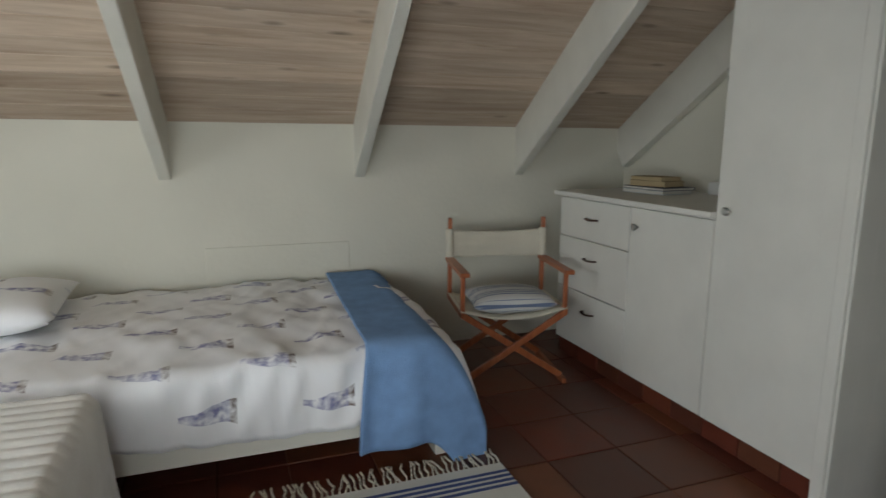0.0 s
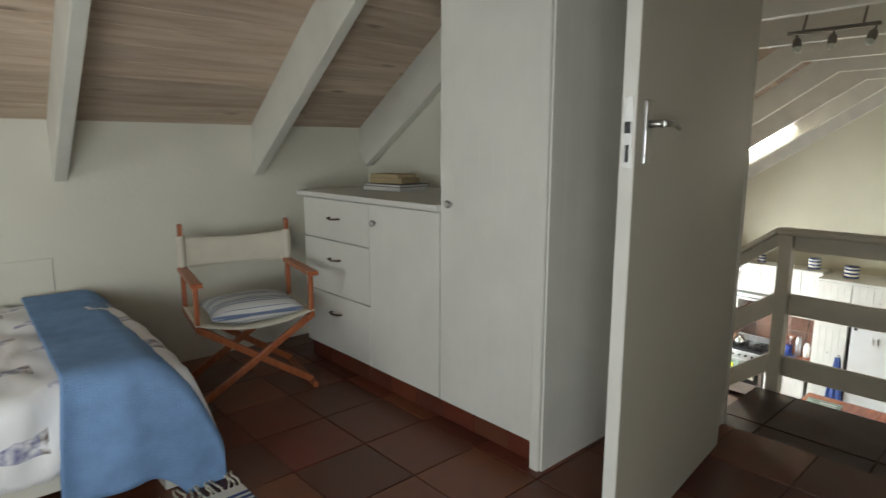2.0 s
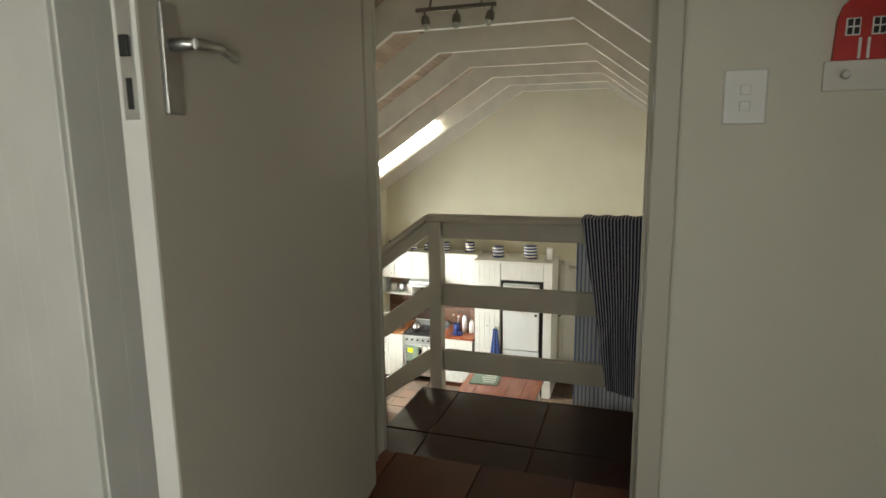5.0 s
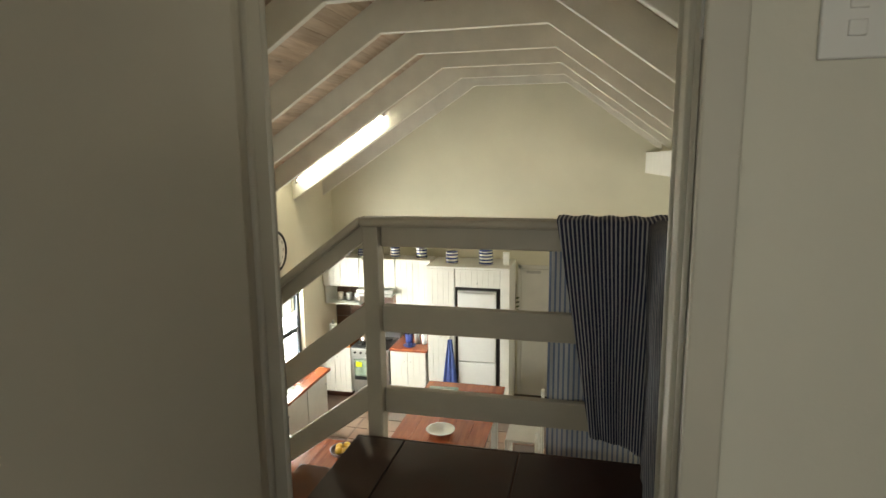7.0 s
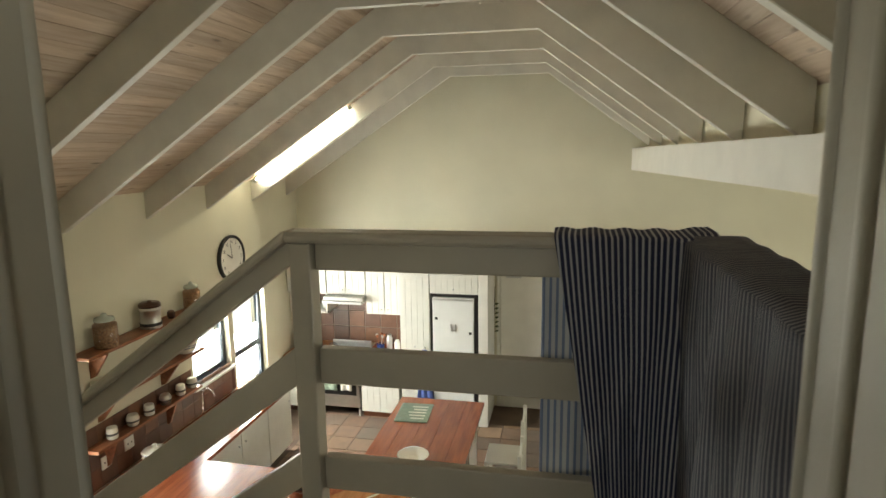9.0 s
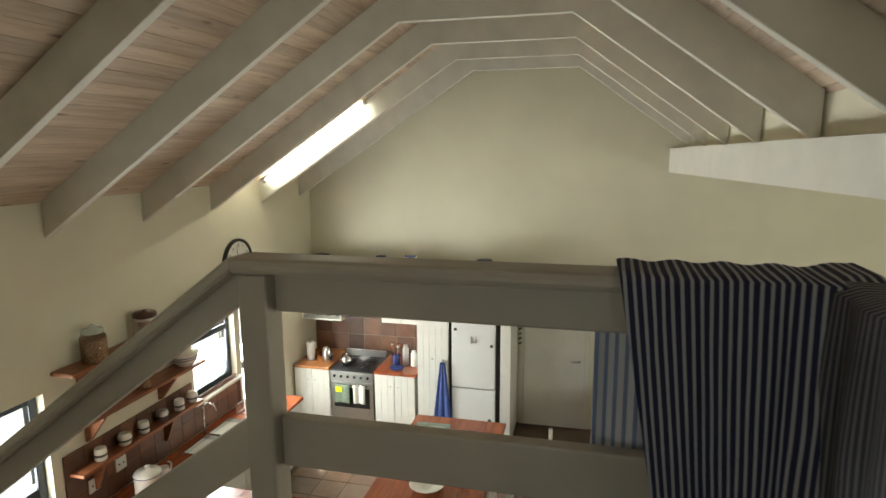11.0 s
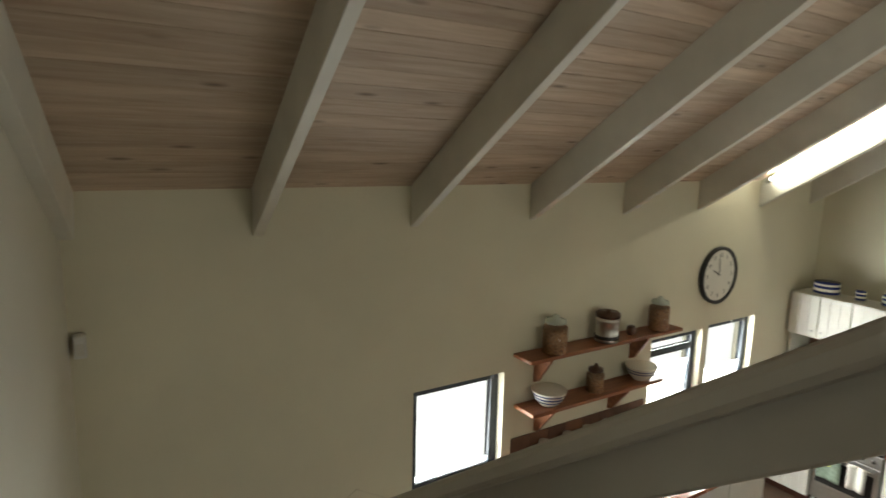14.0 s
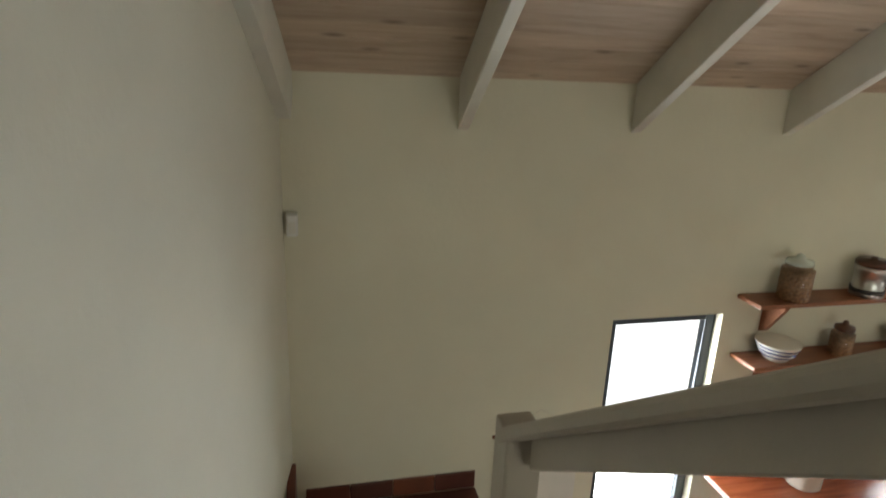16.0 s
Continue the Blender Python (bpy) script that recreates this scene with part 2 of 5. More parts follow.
def lighthouse_cloth():
    """White cotton with rows of small faded violet tower prints."""
    m, nt, b = bare("printed_duvet_cotton", 0.92)
    tc = node(nt, "ShaderNodeTexCoord")
    sp = node(nt, "ShaderNodeSeparateXYZ")
    nt.links.new(tc.outputs["UV"], sp.inputs[0])
    row = mathn(nt, "DIVIDE", sp.outputs[1], 0.20)
    rid = mathn(nt, "FLOOR", row)
    shift = mathn(nt, "MULTIPLY", mathn(nt, "MODULO", mathn(nt, "ABSOLUTE", rid), 2.0), 0.5)
    u = mathn(nt, "FRACT", mathn(nt, "ADD", mathn(nt, "DIVIDE", sp.outputs[0], 0.42), shift))
    v = mathn(nt, "SUBTRACT", mathn(nt, "FRACT", row), 0.5)
    inside = mathn(nt, "MULTIPLY", mathn(nt, "GREATER_THAN", u, 0.2), mathn(nt, "LESS_THAN", u, 0.66))
    half = mathn(nt, "MULTIPLY", mathn(nt, "SUBTRACT", u, 0.06), 0.40)
    tower = mathn(nt, "MULTIPLY", inside, mathn(nt, "LESS_THAN", mathn(nt, "ABSOLUTE", v), half))
    n = node(nt, "ShaderNodeTexNoise", Scale=34.0, Detail=6.0)
    nt.links.new(tc.outputs["UV"], n.inputs["Vector"])
    fade = mathn(nt, "MULTIPLY", tower, mathn(nt, "MULTIPLY", mathn(nt, "SUBTRACT", n.outputs["Fac"], 0.36), 3.4))
    cap = mathn(nt, "MULTIPLY", mathn(nt, "GREATER_THAN", u, 0.6), tower)
    ink = mixc(nt, cap, (0.20, 0.20, 0.36), (0.17, 0.13, 0.12))
    n2 = nt.nodes.new("ShaderNodeClamp")
    nt.links.new(fade, n2.inputs[0])
    nt.links.new(mixc(nt, n2.outputs[0], (0.80, 0.80, 0.81), ink), b.inputs["Base Color"])
    return m


DUVET = lighthouse_cloth()

# ---- building helpers ----


def part(name, bm, material, parent=None, label="", smooth=False):
    me = bpy.data.meshes.new(name)
    bmesh.ops.recalc_face_normals(bm, faces=bm.faces)
    bm.to_mesh(me)
    bm.free()
    me.materials.append(material)
    if smooth:
        for p in me.polygons:
            p.use_smooth = True
    ob = new(name, me)
    if parent is not None:
        ob.parent = parent
    if label:
        ob["label"] = label
    return ob


def add_box(bm, lo, hi, bevel=0.0, f=None):
    x0, y0, z0 = lo
    x1, y1, z1 = hi
    t = bmesh.new()
    vs = [t.verts.new(c) for c in ((x0, y0, z0), (x1, y0, z0), (x1, y1, z0), (x0, y1, z0), (x0, y0, z1), (x1, y0, z1), (x1, y1, z1), (x0, y1, z1))]
    for q in ((0, 3, 2, 1), (4, 5, 6, 7), (0, 1, 5, 4), (1, 2, 6, 5), (2, 3, 7, 6), (3, 0, 4, 7)):
        t.faces.new([vs[i] for i in q])
    if bevel:
        bmesh.ops.bevel(t, geom=t.edges[:], offset=bevel, segments=2, affect="EDGES", profile=0.5)
    return merge(bm, t, f)


def merge(bm, t, f=None):
    mp = {}
    for v in t.verts:
        c = f(v.co) if f else v.co
        mp[v] = bm.verts.new(c)
    for fc in t.faces:
        nf = bm.faces.new([mp[v] for v in fc.verts])
        nf.smooth = fc.smooth
    t.free()
    return bm


def box(name, lo, hi, material, parent=None, bevel=0.004, label="", f=None):
    return part(name, add_box(bmesh.new(), lo, hi, bevel, f), material, parent, label)


def lathe(name, prof, material, parent=None, label="", seg=24, at=(0, 0, 0)):
    """A turned body: prof is a list of (radius, height) from bottom to top."""
    bm = bmesh.new()
    rings = []
    for r, z in prof:
        rings.append([bm.verts.new((at[0] + r * math.cos(2 * math.pi * i / seg), at[1] + r * math.sin(2 * math.pi * i / seg), at[2] + z)) for i in range(seg)])
    for a, b in zip(rings, rings[1:]):
        for i in range(seg):
            bm.faces.new((a[i], a[(i + 1) % seg], b[(i + 1) % seg], b[i])).smooth = True
    bm.faces.new(list(reversed(rings[0])))
    bm.faces.new(rings[-1])
    return part(name, bm, material, parent, label)


def rod(bm, a, b, r, seg=10):
    a, b = Vector(a), Vector(b)
    t = bmesh.new()
    bmesh.ops.create_cone(t, cap_ends=True, segments=seg, radius1=r, radius2=r, depth=(b - a).length)
    m = Matrix.Translation((a + b) / 2) @ (b - a).to_track_quat("Z", "Y").to_matrix().to_4x4()
    bmesh.ops.transform(t, matrix=m, verts=t.verts)
    for fc in t.faces:
        fc.smooth = len(fc.verts) == 4
    return merge(bm, t)


def beam(name, a, b, w, h, material, parent=None, bevel=0.004, label=""):
    """A straight board from a to b, w wide across and h deep in the upright plane."""
    a, b = Vector(a), Vector(b)
    d = (b - a).normalized()
    side = d.cross(Vector((0, 0, 1))).normalized() if abs(d.z) < 0.99 else Vector((1, 0, 0))
    up = side.cross(d)
    L = (b - a).length
    return box(name, (0, -w / 2, -h / 2), (L, w / 2, h / 2), material, parent, bevel, label, lambda c: a + d * c.x + side * c.y + up * c.z)


def sheet(name, fn, nu, nv, material, parent=None, label="", uv=None, thick=0.004):
    """A cloth from fn(u, v) with u, v in 0..1, given a thickness."""
    bm = bmesh.new()
    g = [[bm.verts.new(fn(i / nu, j / nv)) for j in range(nv + 1)] for i in range(nu + 1)]
    lay = bm.loops.layers.uv.new("UVMap")
    for i in range(nu):
        for j in range(nv):
            fc = bm.faces.new((g[i][j], g[i + 1][j], g[i + 1][j + 1], g[i][j + 1]))
            fc.smooth = True
            for lp, (a, b) in zip(fc.loops, ((i, j), (i + 1, j), (i + 1, j + 1), (i, j + 1))):
                lp[lay].uv = uv(a / nu, b / nv) if uv else (a / nu, b / nv)
    me = bpy.data.meshes.new(name)
    bm.to_mesh(me)
    bm.free()
    me.materials.append(material)
    ob = new(name, me)
    s = ob.modifiers.new("thickness", "SOLIDIFY")
    s.thickness, s.offset = thick, 0
    if parent is not None:
        ob.parent = parent
    if label:
        ob["label"] = label
    return ob


def empty(name, at, label="", category="", group="", kind="", rz=0):
    e = new(name)
    e.empty_display_size = 0.1
    e.matrix_world = pose(*at, 0, 0, rz)
    return tagged(e, label, category, group, kind)


# ---- structure ----
YB, YK, ZK = 3.31, 4.315, -2.9      # knee wall, kitchen side wall, kitchen floor
YR, SL, SR = 1.08, 0.65, 0.735      # ridge line, the two roof slopes
XG = 11.6                           # gable wall


def under(y, x=9.0):
    """Underside of the rafters."""
    foot, z = (YK, 0.36) if x > 3.5 else (YB, 1.0635)
    return z + SL * (foot - y) if y > YR else z + SL * (foot - YR) - SR * (YR - y)


def ceil(y, x=9.0):
    return under(y, x) + (0.275 if x > 3.5 else 0.30)


def prism(bm, x0, x1, y0, y1, z0, kx=None, xr=9.0):
    """A wall piece from z0 up to the roof between y0 and y1; x1 may lean with y by kx."""
    k = kx or (lambda y: x1)
    ys = [y0] + ([YR] if y0 < YR < y1 else []) + [y1]
    for a, b in zip(ys, ys[1:]):
        t = bmesh.new()
        v = [t.verts.new(c) for c in ((x0, a, z0), (k(a), a, z0), (k(b), b, z0), (x0, b, z0), (x0, a, ceil(a, xr) + .02), (k(a), a, ceil(a, xr) + .02), (k(b), b, ceil(b, xr) + .02), (x0, b, ceil(b, xr) + .02))]
        for q in ((0, 3, 2, 1), (4, 5, 6, 7), (0, 1, 5, 4), (1, 2, 6, 5), (2, 3, 7, 6), (3, 0, 4, 7)):
            t.faces.new([v[i] for i in q])
        merge(bm, t)


def kface(y):
    return 3.64 + (0.149 * (y - 0.9) if y > 0.9 else 0)


DY0, DY1, DH = -0.045, 0.865, 2.03
bm = bmesh.new()
prism(bm, 3.42, 0, -0.84, DY0 - 0.03, -0.35, kface)
prism(bm, 3.42, 0, DY1 + 0.03, YK + 0.15, ZK, kface)
prism(bm, 3.42, 0, DY0 - 0.03, DY1 + 0.03, DH + 0.03, kface)
tagged(part("wall_partition", bm, WALL), "cream plastered partition wall between bedroom and stair", "wall", kind="structure")

bm = bmesh.new()
add_box(bm, (-2.0, YB, -0.3), (3.42, YB + 0.15, ceil(YB, 0) + .02))
tagged(part("wall_knee", bm, WALL), "low cream painted knee wall under the sloping ceiling", "wall", kind="structure")
for zz, nm in ((0.69, "trim"),):
    box("trim", (0.71, YB - 0.006, 0.2), (1.5, YB + 0.002, zz), WALL, None, 0.003)
tagged(bpy.data.objects["trim"], "flush cream access panel in the knee wall", "panel", kind="structure")
# low wall out of view; its opening is added for the fill lamp
bm = bmesh.new()
for x0, x1, z0, z1 in ((-2.0, -0.9, -0.3, 9), (0.7, 3.64, -0.3, 9), (-0.9, 0.7, -0.3, 0.42), (-0.9, 0.7, 1.26, 9)):
    add_box(bm, (x0, -0.99, z0), (x1, -0.84, min(z1, ceil(-0.84, 0) + .02)))
tagged(part("wall_knee_south", bm, WALL), "plain cream painted low bedroom wall with an added lamp opening", "wall", kind="structure")
bm = bmesh.new()
prism(bm, -2.0, -1.86, -0.99, 0.2, -0.3, xr=0.0)
prism(bm, -2.0, -1.86, 1.7, YB + 0.15, -0.3, xr=0.0)
prism(bm, -2.0, -1.86, 0.2, 1.7, 1.92, xr=0.0)
add_box(bm, (-2.0, 0.2, -0.3), (-1.86, 1.7, 0.92))
tagged(part("wall_west", bm, WALL), "cream bedroom end wall with a window", "wall", kind="structure")

# kitchen side wall with its glazed openings
bm = bmesh.new()
OPEN = [(6.16, 6.97, ZK, -0.82), (8.72, 9.5, -1.65, -0.84), (9.6, 10.42, -2.4, -0.82)]
px = 3.6
for x0, x1, z0, z1 in OPEN:
    add_box(bm, (px, YK, ZK - .1), (x0, YK + 0.22, ceil(YK) + .02))
    add_box(bm, (x0, YK, z1), (x1, YK + 0.22, ceil(YK) + .02))
    if z0 > ZK:
        add_box(bm, (x0, YK, ZK - .1), (x1, YK + 0.22, z0))
    px = x1
add_box(bm, (px, YK, ZK - .1), (XG + .15, YK + 0.22, ceil(YK) + .02))
tagged(part("wall_kitchen_side", bm, WALL_K), "pale yellow-cream plastered kitchen wall with dark framed glazing", "wall", kind="structure")
bm = bmesh.new()
prism(bm, XG, XG + .15, -0.95, YK + 0.2, ZK - .1)
add_box(bm, (XG, -5.2, ZK - .1), (XG + .15, -0.95, 0.9))
tagged(part("wall_gable", bm, WALL_K), "tall pale yellow-cream gable wall of the kitchen", "wall", kind="structure")
# unseen far wall, its wide opening added for the side room lamp
bm = bmesh.new()
add_box(bm, (3.64, -5.2, ZK - .1), (5.6, -5.05, 1.2))
add_box(bm, (9.4, -5.2, ZK - .1), (XG, -5.05, 1.2))
add_box(bm, (5.6, -5.2, ZK - .1), (9.4, -5.05, -1.6))
add_box(bm, (5.6, -5.2, -0.2), (9.4, -5.05, 1.2))
tagged(part("wall_lean_to", bm, WALL_K), "plain cream wall of the lower side room with an added wide lamp opening", "wall", kind="structure")
bm = bmesh.new()
add_box(bm, (3.42, -5.2, ZK - .1), (3.64, -0.99, 1.3))
tagged(part("wall_side_room", bm, WALL_K), "plain cream end wall of the lower side room", "wall", kind="structure")
bm = bmesh.new()
add_box(bm, (3.42, -0.99, ZK), (3.64, 0.83, -0.36))
tagged(part("wall_below_landing", bm, WALL_K), "plain cream wall under the stair landing", "wall", kind="structure")

# ceiling boards, in one mesh
bm = bmesh.new()
rng = random.Random(4)
n = 36
for side in (1, -1):
    for i in range(n):
        ya = YR + (YK + 0.25 - YR) * i / n
        yb = YR + (YK + 0.25 - YR) * (i + 1) / n - 0.005
        if side < 0:
            ya, yb = 2 * YR - ya, 2 * YR - yb
            if yb < -1.05:
                continue
        for x0, x1 in ((-2.0, 3.5), (3.501, XG + 0.1)):
            dz = rng.uniform(0, 0.002)
            za, zb = ceil(ya, x0), ceil(yb, x0)
            t = bmesh.new()
            v = [t.verts.new(c) for c in ((x0, ya, za + dz), (x1, ya, za + dz), (x1, yb, zb + dz), (x0, yb, zb + dz), (x0, ya, za + .02), (x1, ya, za + .02), (x1, yb, zb + .02), (x0, yb, zb + .02))]
            for q in ((0, 3, 2, 1), (4, 5, 6, 7), (0, 1, 5, 4), (1, 2, 6, 5), (2, 3, 7, 6), (3, 0, 4, 7)):
                t.faces.new([v[k] for k in q])
            merge(bm, t)
tagged(part("ceiling", bm, BOARDS), "sloping whitewashed pine board ceiling with knots", "ceiling", kind="structure")
bm = bmesh.new()
for sd in (1, -1):
    for xa, xb in ((-2.1, 3.5), (3.501, XG + .2)):
        t = bmesh.new()
        y0, y1 = YR, YK + 0.3 if sd > 0 else -1.05
        za, zb = ceil(y0, xa) + .03, ceil(y1, xa) + .03
        v = [t.verts.new(c) for c in ((xa, y0, za), (xb, y0, za), (xb, y1, zb), (xa, y1, zb), (xa, y0, za + .07), (xb, y0, za + .07), (xb, y1, zb + .07), (xa, y1, zb + .07))]
        for q in ((0, 3, 2, 1), (4, 5, 6, 7), (0, 1, 5, 4), (1, 2, 6, 5), (2, 3, 7, 6), (3, 0, 4, 7)):
            t.faces.new([v[k] for k in q])
        merge(bm, t)
tagged(part("roof", bm, GROUT_K), "plain roof covering over the boards", "roof", kind="structure")
bm = bmesh.new()
add_box(bm, (3.42, -5.2, 1.02), (XG + .1, -0.95, 1.1))
tagged(part("ceiling_lean_to", bm, WALL_K), "plain pale ceiling of the lower side room", "ceiling", kind="structure")


# roof trusses: two rafters and a collar each
def truss(xw, lean, yw):
    e = empty("roof_truss", (xw, YR, under(YR, xw)), "white painted roof truss under the board ceiling", "beam", "roof trusses", "structure")
    e.matrix_world = Matrix()

    def sx(y):
        return xw + lean * (y - yw)
    w, d = 0.062, 0.275 if xw > 3.5 else 0.30
    for s in (1, -1):
        yo = yw if s > 0 else (-0.87 if xw > 3.5 else -0.82)
        yi = YR
        t = bmesh.new()
        cs = []
        for y, q in ((yo, 0), (yi, 0)):
            zu = under(y, xw)
            for dx in (-w / 2, w / 2):
                cs += [(sx(y) + dx, y, zu), (sx(y) + dx, y, zu + d + .004)]
        v = [t.verts.new(c) for c in cs]
        for q in ((0, 1, 3, 2), (4, 6, 7, 5), (0, 2, 6, 4), (1, 5, 7, 3), (0, 4, 5, 1), (2, 3, 7, 6)):
            t.faces.new([v[k] for k in q])
        bmesh.ops.recalc_face_normals(t, faces=t.faces)
        bmesh.ops.bevel(t, geom=t.edges[:], offset=0.004, segments=1, affect="EDGES")
        part("rafter", merge(bmesh.new(), t), TRIM, e)
    zc = 2.0
    yl = yw - (zc - under(yw, xw)) / SL
    yr = YR - (under(YR, xw) - zc) / SR
    bm = bmesh.new()
    t = bmesh.new()
    cs = []
    for y, k in ((yl, -.30), (yr, .27)):
        for dx in (-w / 2 - .004, w / 2 + .004):
            cs += [(sx(y) + dx, y, zc), (sx(y) + dx, y + k, zc + 0.215)]
    v = [t.verts.new(c) for c in cs]
    for q in ((0, 1, 3, 2), (4, 6, 7, 5), (0, 2, 6, 4), (1, 5, 7, 3), (0, 4, 5, 1), (2, 3, 7, 6)):
        t.faces.new([v[k] for k in q])
    part("collar", merge(bm, t), TRIM, e)


for i in range(7):
    truss(5.11 + 1.035 * i - (0.02 if i == 6 else 0), (0.045, 0.03, 0.02, 0, 0, 0, 0)[i], YK)
for i in range(5):
    truss(2.607 - 1.035 * i, 0.05, YB)
beam("trim_wall_rafter", (kface(1.3) + .035, 1.3, under(1.3) + .15), (kface(YK) + 0.035, YK, under(YK) + .15), 0.07, 0.25, TRIM)
tagged(bpy.data.objects["trim_wall_rafter"], "white painted half rafter along the partition wall", "beam", kind="structure")
beam("trim_rafter_bedroom_end", (3.38, 1.2, under(1.2, 0) + .15), (3.38, YB, under(YB, 0) + .15), 0.06, 0.25, TRIM)
tagged(bpy.data.objects["trim_rafter_bedroom_end"], "white painted half rafter beside the wardrobe", "beam", kind="structure")
tagged(box("wall_plate_beam", (3.645, -0.88, 0.0), (XG - .002, -0.69, 1.0), WHITE, None, 0.0, "", lambda c: Vector((c.x, c.y, 0.70 + 0.024 * (XG - c.x) if c.z < 0.5 else 1.0 + 0.011 * (XG - c.x)))), "large white beam carrying the right roof slope", "beam", kind="structure")
tagged(box("lower_beam", (4.2, -2.3, 0.58), (XG, -2.15, 0.80), WHITE, None, 0.006), "white ceiling beam of the lower side room", "beam", kind="structure")


bm = bmesh.new()
add_box(bm, (3.645, -0.98, 0.8), (XG - .002, -0.885, ceil(-0.885) - .005))
tagged(part("wall_eaves", bm, WALL_K), "cream infill between beam and board ceiling", "wall", kind="structure")


# floors
def tiles(parent, mesh_name, x0, x1, y0, y1, z, s, gap, material, seed, h=0.012):
    r = random.Random(seed)
    t = bmesh.new()
    a = (s - gap) / 2
    add_box(t, (-a, -a, -h), (a, a, 0), 0.0025)
    me = bpy.data.meshes.new(mesh_name)
    t.to_mesh(me)
    t.free()
    me.materials.append(material)
    ny, nx = int(math.ceil((y1 - y0) / s)), int(math.ceil((x1 - x0) / s))
    for i in range(nx):
        for j in range(ny):
            cx, cy = x0 + (i + .5) * s, y0 + (j + .5) * s
            if cx - s / 2 > x1 or cy - s / 2 > y1:
                continue
            ob = new("tile", me)
            ob.parent = parent
            sxx, syy = min(s, x1 - (cx - s / 2)) / s, min(s, y1 - (cy - s / 2)) / s
            ob.matrix_basis = Matrix.LocRotScale((cx - s / 2 + s * sxx / 2, cy - s / 2 + s * syy / 2, z + r.uniform(-.001, .001)), Euler((r.uniform(-.002, .002), r.uniform(-.002, .002), r.choice((0, 1.5708, 3.14159)) if sxx == syy == 1 else 0)), (sxx, syy, 1))


floor_b = tagged(box("floor", (-2.0, -0.99, -0.30), (3.64, YB + .1, -0.006), GROUT, None, 0), "dark red terracotta tiled bedroom floor", "floor", kind="structure")
floor_k = tagged(box("floor_kitchen", (3.4, -5.2, ZK - 0.2), (XG + .1, YK + .3, ZK - 0.006), FLOOR_K, None, 0), "brown slate tiled kitchen floor", "floor", kind="structure")
landing = tagged(box("floor_landing", (3.64, -0.12, -0.36), (4.64, 1.08, -0.176), GROUT, None, 0.004), "dark red tiled stair landing one step below the bedroom", "floor", kind="structure")

# ---- door and frame ----
dj = empty("door_1_frame", (3.4, 0, 0), "beige painted door frame with moulded stops", "door frame", kind="structure")
dj.matrix_world = Matrix()
for y0, y1 in ((DY0 - 0.035, DY0), (DY1, DY1 + 0.035)):
    box("jamb", (3.40, y0, 0), (3.655, y1, DH), DOORP, dj, 0.004)
    ys = y1 if y1 < 0.5 else y0
    box("stop", (3.46, min(ys, ys + (.014 if y1 < .5 else -.014)), 0), (3.52, max(ys, ys + (.014 if y1 < .5 else -.014)), DH), DOORP, dj, 0.004)
    box("architrave", (3.388, y0 - (.03 if y1 < .5 else -.0), 0), (3.421, y1 + (.0 if y1 < .5 else .03), DH + .03), DOORP, dj, 0.005)
for yy in (DY0 - 0.002, DY1 + 0.002):
    for xx, rr_ in ((3.43, 0.010), (3.56, 0.012), (3.645, 0.010)):
        bmr = bmesh.new()
        rod(bmr, (xx, yy, 0.0), (xx, yy, DH), rr_, 12)
        part("bead", bmr, DOORP, dj)
box("head", (3.40, DY0, DH), (3.655, DY1, DH + 0.035), DOORP, dj, 0.004)
for z in (0.25, 1.26):
    box("hinge", (3.405, DY0, z - .03), (3.45, DY0 + 0.003, z + .03), STEEL, dj, 0.001)
door = empty("door", (3.40, 0.832, 0), "open beige painted flush door with steel lever handle", "door", rz=186.5)
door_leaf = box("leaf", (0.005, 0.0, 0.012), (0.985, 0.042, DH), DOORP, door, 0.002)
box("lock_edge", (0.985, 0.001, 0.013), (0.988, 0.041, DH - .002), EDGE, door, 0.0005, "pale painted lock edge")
lk = box("lock_plate", (0.988, 0.009, 1.185), (0.9895, 0.033, 1.37), STEEL, door, 0.0004)
box("latch", (0.989, 0.014, 1.275), (0.996, 0.028, 1.305), BLACK, lk, 0.001)
box("keyhole_bolt", (0.989, 0.016, 1.20), (0.9905, 0.026, 1.245), BLACK, lk, 0.0003)
hp = box("handle_plate", (0.905, 0.042, 1.195), (0.945, 0.052, 1.362), STEEL, door, 0.003, "brushed steel handle plate")
bm = bmesh.new()
rod(bm, (0.925, 0.05, 1.30), (0.925, 0.092, 1.30), 0.010)
rod(bm, (0.928, 0.090, 1.30), (0.86, 0.094, 1.302), 0.009)
rod(bm, (0.863, 0.094, 1.302), (0.805, 0.088, 1.292), 0.0075)
part("lever", bm, STEEL, hp)

# ---- bedroom things ----


def knob(parent, x, y, z):
    k = lathe("knob", [(0.006, 0), (0.006, 0.012), (0.016, 0.016), (0.017, 0.024), (0.012, 0.029)], STEEL, parent, seg=14)
    k.matrix_local = pose(x, y, z, 0, -90, 0)
    return k


wr = empty("wardrobe", (2.7, 1.17, 0), "tall white painted built-in wardrobe with plank door", "wardrobe")
wr.matrix_world = Matrix()


